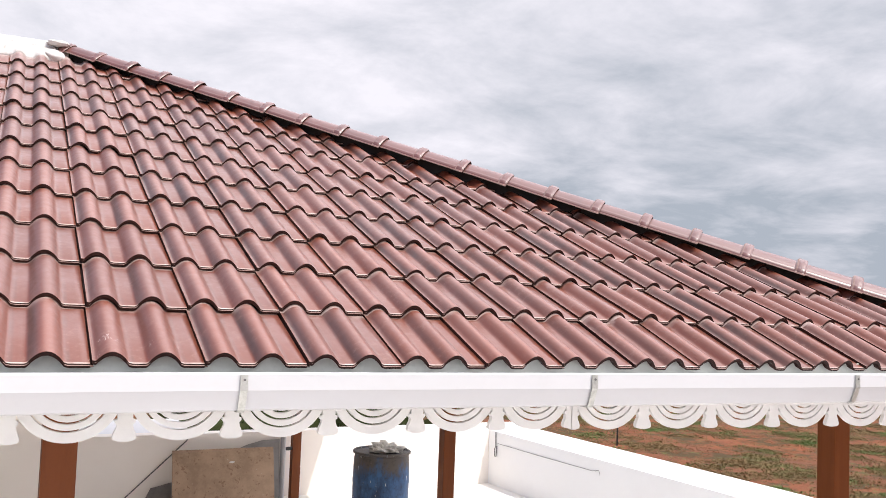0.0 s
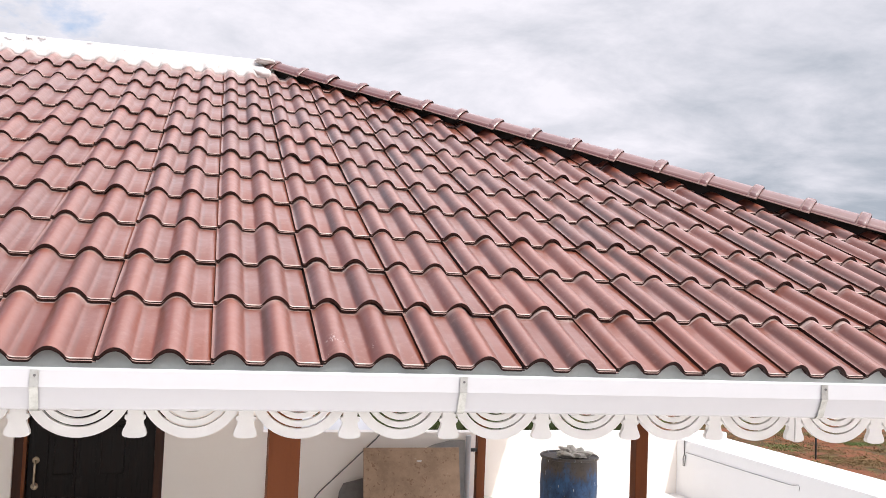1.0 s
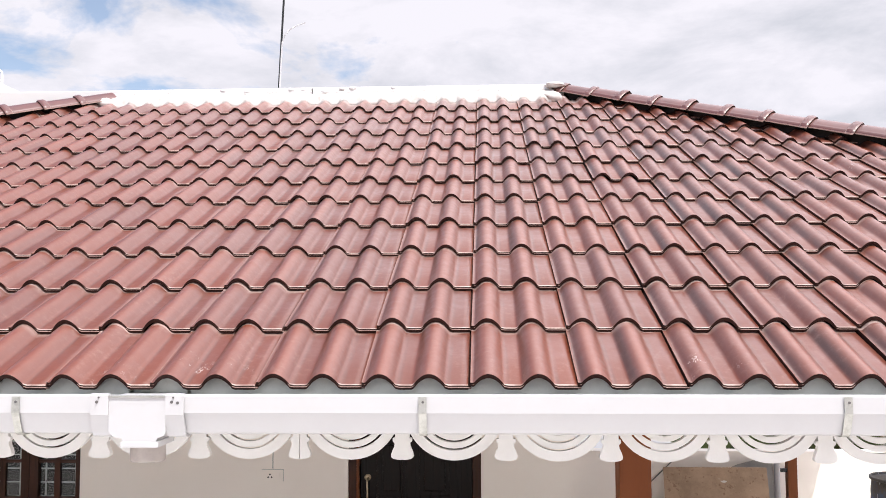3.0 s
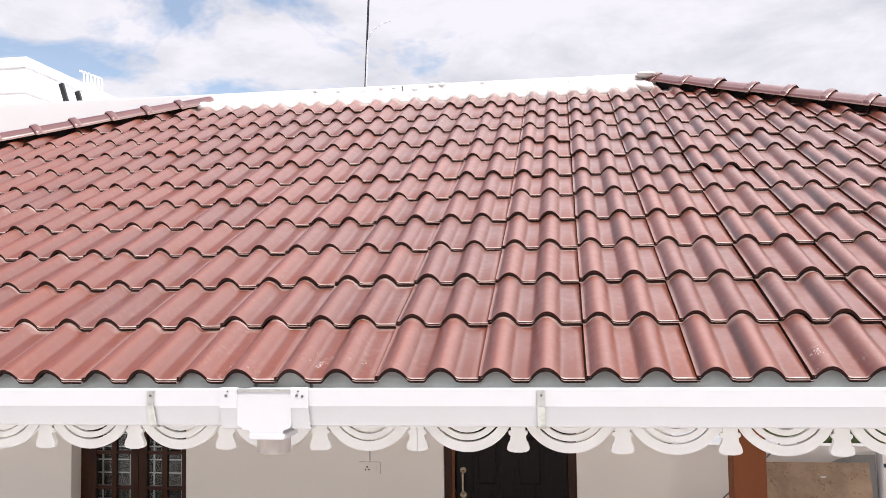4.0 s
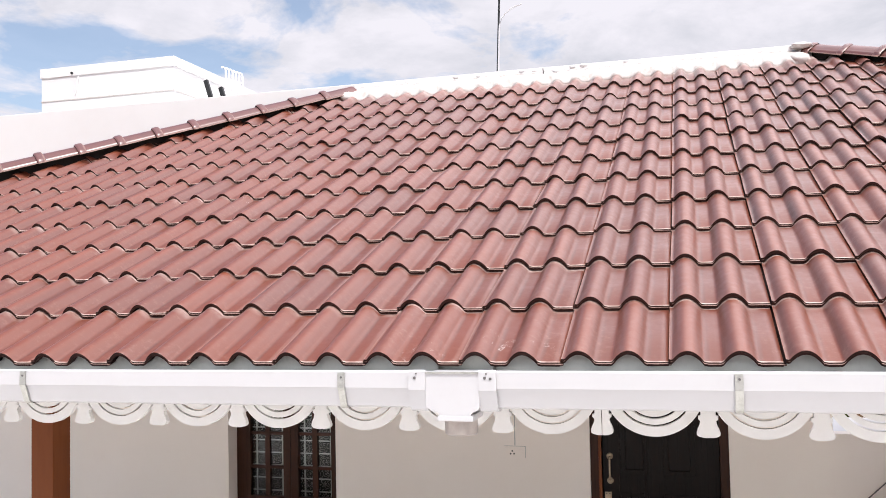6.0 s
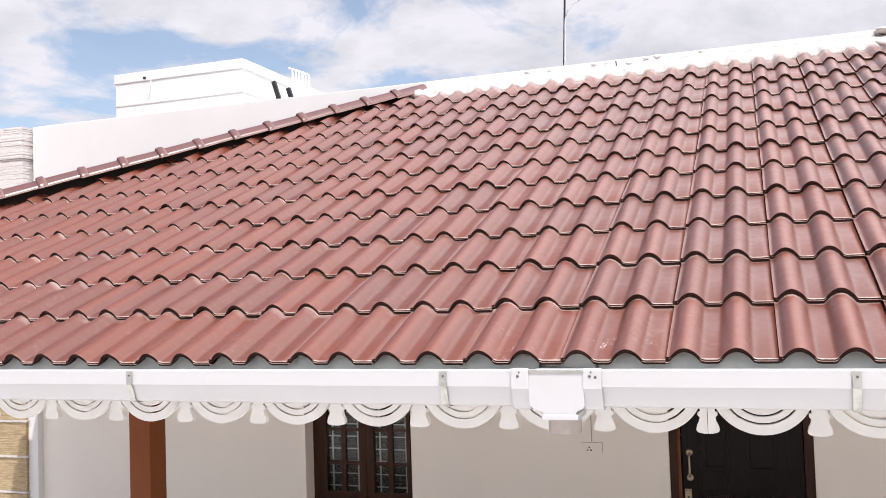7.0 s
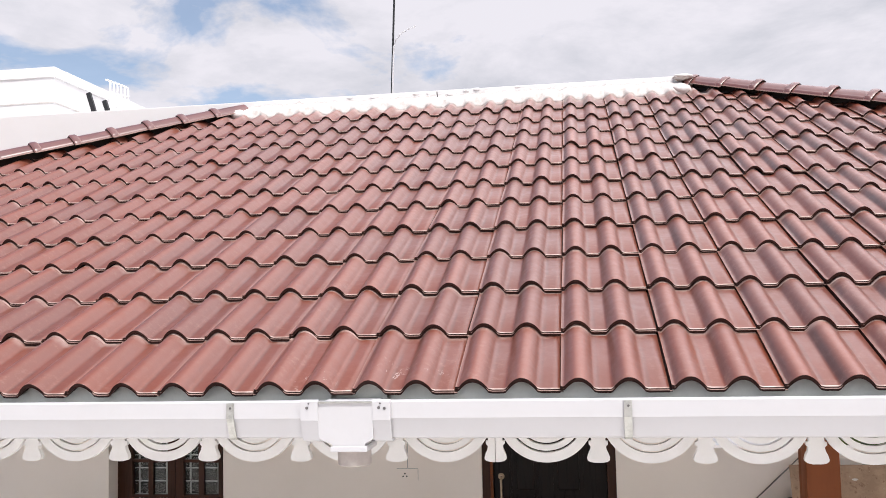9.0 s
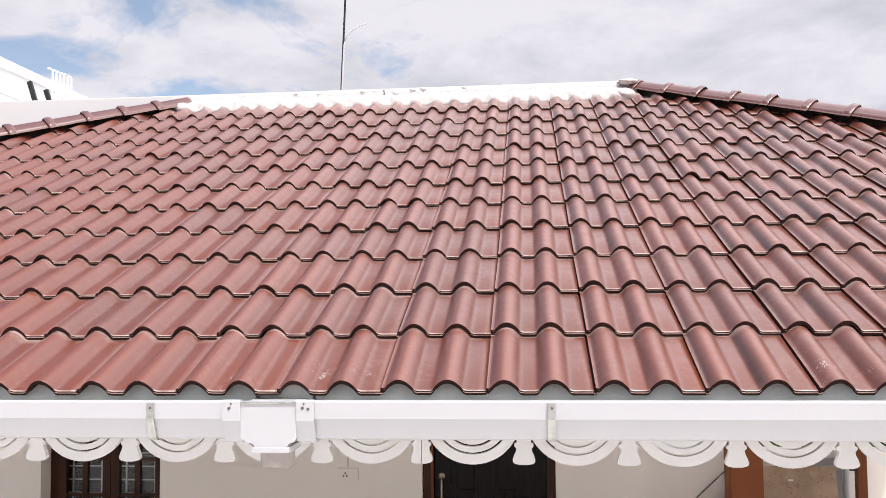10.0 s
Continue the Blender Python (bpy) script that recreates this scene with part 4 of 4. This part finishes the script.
# ---- window ----
H = 1.56
win = thing("window_1", "dark wooden casement window with small glass panes", "window", kind="structure", at=(-3.7165, YW + 0.162, 0.42))
part("window_frame", boxes((-0.5115, -0.442, -0.01, 0.075, 0, H), (0.446, 0.5115, -0.01, 0.075, 0, H), (-0.442, 0.446, -0.01, 0.075, 0, 0.06), (-0.442, 0.446, -0.01, 0.075, H - 0.06, H), bevel=0.004), M_FRAME, win)
zs = [0.115, 0.369, 0.668, 0.967, 1.266, H - 0.115]
for x0, xa, xb, xc, xd, x1 in ((-0.440, -0.372, -0.232, -0.187, -0.050, 0.018), (0.022, 0.094, 0.224, 0.273, 0.407, 0.444)):
    sash = part("sash", boxes((x0, xa, -0.018, 0.032, 0.063, H - 0.063), (xd, x1, -0.018, 0.032, 0.063, H - 0.063), (xa, xd, -0.018, 0.032, 0.063, 0.115), (xa, xd, -0.018, 0.032, H - 0.115, H - 0.063), bevel=0.004), M_FRAME, win)
    bars = [(xb, xc, -0.006, 0.028, 0.115, H - 0.115)]
    for z in zs[1:-1]:
        bars.append((xa, xb, -0.006, 0.028, z - 0.0135, z + 0.0135))
        bars.append((xc, xd, -0.006, 0.028, z - 0.0135, z + 0.0135))
    part("glazing_bars", boxes(*bars, bevel=0.003), M_FRAME, sash)
    for za, zb in zip(zs, zs[1:]):
        for pa, pb in ((xa, xb), (xc, xd)):
            gl = part("pane", boxes((pa, pb, 0.012, 0.016, za + 0.013 * (za > 0.12), zb - 0.013 * (zb < H - 0.12))), M_GLASS, sash)
            gl.visible_shadow = False
            cx, cz = (pa + pb) / 2, (za + zb) / 2 - 0.01
            part("fastener", rod(bmesh.new(), [(cx, 0.011, cz), (cx, 0.004, cz)], 0.0075, 12), M_WIRE, sash, "small dark round boss on the glass")
grille = thing("window_grille", "pale metal grille of crossing bars behind the window", "grille", at=(-3.7165, YW + 0.235, 0.42))
for x in (-0.353, -0.100, 0.117, 0.370):
    part("upright_bar", boxes((x - 0.007, x + 0.007, 0, 0.006, 0.0, H)), M_GRILLE, grille)
for k in range(14):
    z = 0.035 + 0.112 * k
    part("cross_bar", boxes((-0.46, 0.46, 0.006, 0.012, z - 0.005, z + 0.005)), M_GRILLE, grille)

# ---- wall socket ----
sock = thing("wall_socket", "off-white wall socket and switch plate set flush", "socket", at=(-1.642, YW, 1.014))
# grey strips drawn for the recess's shadow over and beside the plate
part("shadow_strip", boxes((-0.088, 0.086, -0.003, 0.0, 0.043, 0.0465), (0.083, 0.086, -0.003, 0.0, -0.048, 0.043)), M_GRILLE, sock, "grey strips for the shadow over and beside the plate")
plate_ob = part("plate", boxes((-0.086, 0.082, -0.005, 0.0, -0.046, 0.042), bevel=0.002), M_WALL, sock)
part("insert", boxes((-0.062, 0.062, -0.008, -0.005, -0.030, 0.026), bevel=0.001), M_WALL, plate_ob)
part("switch", boxes((0.022, 0.055, -0.013, -0.008, -0.022, 0.020), bevel=0.002), M_WALL, plate_ob)
for x, z in ((-0.022, 0.006), (-0.036, -0.016), (-0.008, -0.016)):
    part("pin_hole", rod(bmesh.new(), [(x, -0.0082, z), (x, -0.0092, z)], 0.0068, 10), M_BLACK, plate_ob)
part("conduit", boxes((-0.0035, 0.0035, -0.005, 0.0, 0.051, 1.0)), M_GRILLE, sock, "thin surface conduit")

# ---- stone clad pillar at the left end ----
pillar = thing("stone_pillar", "beige split-stone clad pillar with pale bands, full sun coloured into its top", "pillar", kind="", at=(-7.165, 4.22, 0.0))
zs = [0.0, 0.43, 0.785, 1.139, 1.494, 1.87, 2.28, 2.68, 3.05, 3.39, 3.738, ZE + 1.953]
for z0, z1 in zip(zs, zs[1:]):
    bm = bmesh.new()
    high = z0 > 2.25
    z, left, right, front = z0 + 0.012, -0.11 if high else -0.75, 0.182 if high else -0.155, -0.10 if high else 0.25
    while z < z1 - 0.014:
        hgt = min(rng.uniform(0.016, 0.030), z1 - 0.012 - z)
        if hgt < 0.008:
            break
        o = rng.uniform(0, 0.006)
        box(bm, left - o, right + o, front - o, 0.45, z, z + hgt - 0.0015)
        z += hgt
    part("stone_course", bm, M_STONE_SUNLIT if high else M_STONE, pillar)
    if z1 < 4.0:
        part("band", boxes((left - 0.012, right + 0.018, front - 0.016, 0.45, z1 - 0.011, z1 + 0.010), bevel=0.003), M_MORTAR, pillar, "pale rendered band")
tagged(link("wall_far_left", boxes((-9.2, -7.20, 4.50, 4.66, 0.002, ZE + 1.745)), M_WHITE), "white wall beyond the stone pillar", "wall", kind="structure")
bm = rod(bmesh.new(), [(x - 0.09, y, ZE + z) for x, y, z in ((-7.20, 4.22, 1.869), (-7.26, 4.22, 1.869), (-7.31, 4.22, 1.844), (-7.45, 4.22, 1.664), (-7.66, 4.32, 1.444), (-7.70, 4.48, 1.404))], 0.035, 14)
tagged(smooth_by_angle(link("vent_pipe", bm, M_BLACK), 50), "black plastic pipe bent down over the wall", "pipe")

# ---- things on the flat roof ----
tank = thing("tank_room", "white rendered water tank room with a projecting top band", "tank room", at=(-7.3275, 7.07, ZE + 1.64))
ZT = 1.595
part("body", boxes((-0.978, 0.978, 0.014, 2.30, 0.0, ZT - 0.12)), M_WHITE, tank)
part("cornice", boxes((-0.9925, 0.9925, 0.0, 2.314, ZT - 0.125, ZT), bevel=0.005), M_WHITE, tank)
part("string_course", boxes((-0.984, 0.984, 0.008, 2.306, ZT - 0.438, ZT - 0.424)), M_MORTAR, tank)
part("overflow_pipe", rod(bmesh.new(), [(-0.4975, 0.03, ZT - 0.093), (-0.4975, -0.02, ZT - 0.093)], 0.016, 14), M_BLACK, tank)
part("drain_pipe", rod(bmesh.new(), [(-0.405, 0.010, ZT - 0.13), (-0.412, 0.0, ZT - 0.15), (-0.452, 0.0, ZT - 0.375)], 0.013, 10), M_WHITE, tank)
for x, long, lean in ((-5.665, 1.40, 17.5), (-5.478, 1.29, 18.0)):
    bm = box(bmesh.new(), -0.027, 0.027, -0.02, 0.02, 0.0, long, bevel=0.004)
    ob = tagged(link("dark_plank", bm, M_BLACK), "dark grey plank leaning on the flat roof", "plank")
    ob.location = (x, 7.4, ZE + 1.64)
    ob.rotation_euler = (0, radians(-lean), 0)
rack = thing("roof_railing", "white metal railing with bent-over bar tops", "railing", at=(-6.10, 7.9, ZE + 1.64))
for k in range(6):
    x, y = 0.020 + k * 0.033, 0.03 * k
    top = 1.615 - k * 0.012
    bm = rod(bmesh.new(), [(x, y, 0.0), (x, y, top - 0.05), (x - 0.004, y - 0.006, top - 0.012), (x - 0.022, y - 0.02, top + 0.006), (x - 0.045, y - 0.04, top + 0.002)], 0.014, 8)
    part("bar", bm, M_WHITE, rack)
for z in (1.47, 1.30):
    part("rail", rod(bmesh.new(), [(0.01, 0, z), (0.195, 0.15, z - 0.05)], 0.012, 8), M_WHITE, rack)
mast = thing("antenna_mast", "thin dark mast with a curved pale arm", "mast", at=(-2.368, 7.5, ZE + 1.64))
bm = rod(bmesh.new(), [(0, 0, 0), (0.136, 0, 2.9)], 0.012, 10)
part("pole", bm, M_BLACK, mast)
bm = bmesh.new()
rod(bm, [(0.018, -0.014, 0.0), (0.088, -0.014, 1.60), (0.095, -0.016, 1.68), (0.122, -0.016, 1.765), (0.165, -0.016, 1.815), (0.216, -0.016, 1.85), (0.285, -0.016, 1.882), (0.363, -0.016, 1.902)], 0.0105, 8)
part("arm", bm, M_PVC, mast, "thin white tube with a curved arm")

# ---- yard things beyond the house corner ----
board = thing("plywood_board", "stained plywood board leaning on the wall", "board", at=(3.321, 10.269, YF))
board.rotation_euler = (radians(-15), 0, 0)
part("sheet", boxes((-0.735, 0.722, -0.012, 0.006, 0.0, 0.828), bevel=0.002), M_BOARD, board)
sheet = thing("fibre_sheet", "grey fibre sheet leaning on the wall", "sheet", at=(3.616, 10.565, YF))
sheet.rotation_euler = (radians(-7), 0, 0)
bm = bmesh.new()
plate(bm, [(-0.678, 0.0), (0.573, 0.0), (0.573, 0.89), (0.32, 0.881), (0.074, 0.819), (-0.172, 0.715), (-0.678, 0.702)], -0.006, 0.004)
part("sheet", bm, M_SHEET, sheet)
off = thing("sheet_offcut", "dark grey sheet offcut leaning on the yard wall", "sheet", at=(2.483, 10.565, YF))
off.rotation_euler = (radians(-14), 0, 0)
bm = plate(bmesh.new(), [(-0.234, 0.0), (0.271, 0.0), (0.271, 0.351), (0.123, 0.33), (-0.148, 0.265), (-0.209, 0.148)], -0.008, 0.004)
part("sheet", bm, M_OFFCUT, off)
bm = plate(bmesh.new(), [(0.105 + 0.041 * math.cos(q) * (1 + 0.15 * math.sin(3 * q)), 0.631 + 0.015 * math.sin(q)) for q in (math.pi * k / 9 for k in range(18))], -0.0135, -0.0115)
part("paint_mark", bm, M_RAG, board, "pale oval paint mark")
bm = rod(bmesh.new(), [(1.916, 10.676, -0.722), (2.003, 10.731, -0.63), (2.446, 10.731, -0.211), (2.819, 10.731, 0.145), (2.914, 10.737, 0.257), (2.963, 10.873, 0.251)], 0.009, 8)
tagged(link("cable", bm, M_WIRE), "dark cable slanting up the yard wall", "cable")
# round upright added for a pale patch on the wall by the post
bm = rod(bmesh.new(), [(4.257, 10.688, YF), (4.257, 10.688, 0.202)], 0.042, 16)
tagged(smooth_by_angle(link("drain_pipe", bm, M_PVC), 50), "pale upright strip standing for a pale wall patch", "pipe")

barrel = thing("barrel", "blue plastic barrel smeared with cement, gloss streaks in its colour", "barrel", at=(4.172, 6.565, -0.325))
BR, BH = 1.198, 1.0
bm = turned(bmesh.new(), [(r * BR, z * BH) for r, z in ((0.232, 0.0), (0.246, 0.012), (0.251, 0.05), (0.257, 0.25), (0.259, 0.30), (0.257, 0.34), (0.258, 0.62), (0.262, 0.66), (0.258, 0.70), (0.255, 0.86), (0.248, 0.935), (0.246, 0.95))], 56)
smooth_by_angle(part("body", bm, M_BARREL, barrel), 40)
bm = turned(bmesh.new(), [(r * BR, z * BH) for r, z in ((0.258, 0.948), (0.266, 0.953), (0.266, 0.972), (0.260, 0.978), (0.244, 0.976), (0.239, 0.962))], 56)
smooth_by_angle(part("rim", bm, M_BARREL, barrel), 40)
bm = bmesh.new()
bmesh.ops.create_icosphere(bm, subdivisions=4, radius=0.1)
for v in bm.verts:
    q = v.co.copy()
    fold = abs(noise.noise(q * 17)) + 0.6 * abs(noise.noise(q * 41 + Vector((3, 1, 2))))
    v.co = Vector((q.x * 1.45, q.y * 1.15, max(q.z, -0.02) * 0.70)) * (0.72 + 0.95 * fold)
    v.co += Vector((4.188, 6.51, 0.661))
tagged(link("plastic_rag", bm, M_RAG), "crumpled grubby white plastic on the barrel", "rag")

# wire and hook on the side wall
bm = rod(bmesh.new(), [(side_x(y) - o, y, z) for y, z, o in ((10.466, -0.036, 0.008), (9.21, -0.038, 0.008), (7.978, -0.03, 0.008), (7.892, -0.014, 0.012), (7.83, 0.005, 0.014), (7.805, -0.02, 0.012), (7.818, -0.069, 0.01))], 0.0032, 8)
tagged(link("wall_wire", bm, M_WIRE), "grey wire stretched along the yard wall", "wire")
bm = rod(bmesh.new(), [(side_x(y) - o, y, z) for y, z, o in ((10.528, 0.146, 0.01), (10.516, 0.005, 0.014), (10.503, -0.081, 0.018), (10.528, -0.131, 0.024), (10.516, -0.259, 0.026), (10.479, -0.254, 0.024), (10.473, -0.131, 0.02), (10.479, -0.081, 0.014))], 0.008, 8)
tagged(link("wire_hook", bm, M_WIRE), "loop of grey wire on the yard wall", "wire")

# ---- field ----
rg = random.Random(9)


def tufts(name, spots, blades, high, mat, wide=1.0):
    vs, fs = [], []
    for x, y, s in spots:
        for _ in range(blades):
            a, r = rg.uniform(0, 6.283), rg.uniform(0, 0.15 * s)
            bx, by = x + r * math.cos(a), y + r * math.sin(a)
            h = high * s * rg.uniform(0.4, 1.0)
            lean = rg.uniform(0.5, 2.2) * h
            b, w = rg.uniform(0, 6.283), (0.006 * s + 0.004) * wide
            px, py = -math.sin(b) * w, math.cos(b) * w
            k = len(vs)
            vs += [(bx - px, by - py, GZ - 0.02), (bx + px, by + py, GZ - 0.02), (bx + 0.4 * lean * math.cos(b) + px * 0.7, by + 0.4 * lean * math.sin(b) + py * 0.7, GZ + 0.7 * h), (bx + lean * math.cos(b), by + lean * math.sin(b), GZ + h)]
            fs += [(k, k + 1, k + 2), (k, k + 2, k + 3)]
    me = bpy.data.meshes.new(name)
    me.from_pydata(vs, [], fs)
    me.materials.append(mat)
    return new(name, me)


spots = []
for _ in range(720):
    px, py = rg.uniform(9.5, 30), rg.uniform(3.5, 30)
    if noise.noise((px * 0.22, py * 0.22, 3.0)) < rg.uniform(-0.45, 0.2):
        continue
    r, e, a = rg.uniform(0.10, 0.62), rg.uniform(0.4, 1.0), rg.uniform(0, 3.14)
    for _ in range(int(20 + 340 * r * r)):
        p, q = rg.gauss(0, r * 0.6), rg.gauss(0, r * 0.6 * e)
        spots.append((px + p * math.cos(a) - q * math.sin(a), py + p * math.sin(a) + q * math.cos(a), rg.uniform(0.4, 1.7)))
tagged(tufts("grass", spots, 9, 0.022, M_GRASS, 1.5), "patchy green grass on red soil", "grass", kind="stuff")
spots = []
while len(spots) < 11000:
    px, py = rg.uniform(9.5, 32), rg.uniform(3.5, 34)
    if noise.noise((px * 0.5, py * 0.5, 8.0)) > rg.uniform(-0.3, 0.4):
        spots.append((px, py, rg.uniform(0.4, 1.5)))
tagged(tufts("dry_grass", spots, 8, 0.017, M_DRY, 1.3), "dry brown grass and litter on red soil", "dry grass", kind="stuff")
spots = [(rg.uniform(-4, 46), rg.uniform(15, 36), rg.uniform(1.3, 3.2)) for _ in range(900)]
spots = [s for s in spots if 0.80 + 0.16 * s[1] < s[0] < 0.4 + 0.42 * (s[1] + 2.5)]
tagged(tufts("scrub", spots, 60, 0.28, M_SHRUB), "low dark scrub behind the yard", "scrub", kind="stuff")
sap = thing("sapling", "thin young sapling in the red soil", "sapling", at=(13.35, 14.38, GZ - 0.02))
part("stem", rod(bmesh.new(), [(0, 0, 0), (0.01, 0.01, 0.4), (0.0, 0.02, 0.9)], 0.02, 8), M_BLACK, sap)
bm = bmesh.new()
for _ in range(70):
    c = Vector((rg.gauss(0, 0.16), rg.gauss(0, 0.16), 0.85 + rg.gauss(0, 0.16)))
    a, e = rg.uniform(0, 6.283), rg.uniform(-0.6, 0.6)
    d = Vector((math.cos(a), math.sin(a), e)).normalized() * 0.07
    s = d.cross(Vector((0, 0, 1))).normalized() * 0.025
    bm.faces.new([bm.verts.new(c), bm.verts.new(c + d * 0.5 + s), bm.verts.new(c + d), bm.verts.new(c + d * 0.5 - s)])
part("leaves", bm, M_SHRUB, sap)
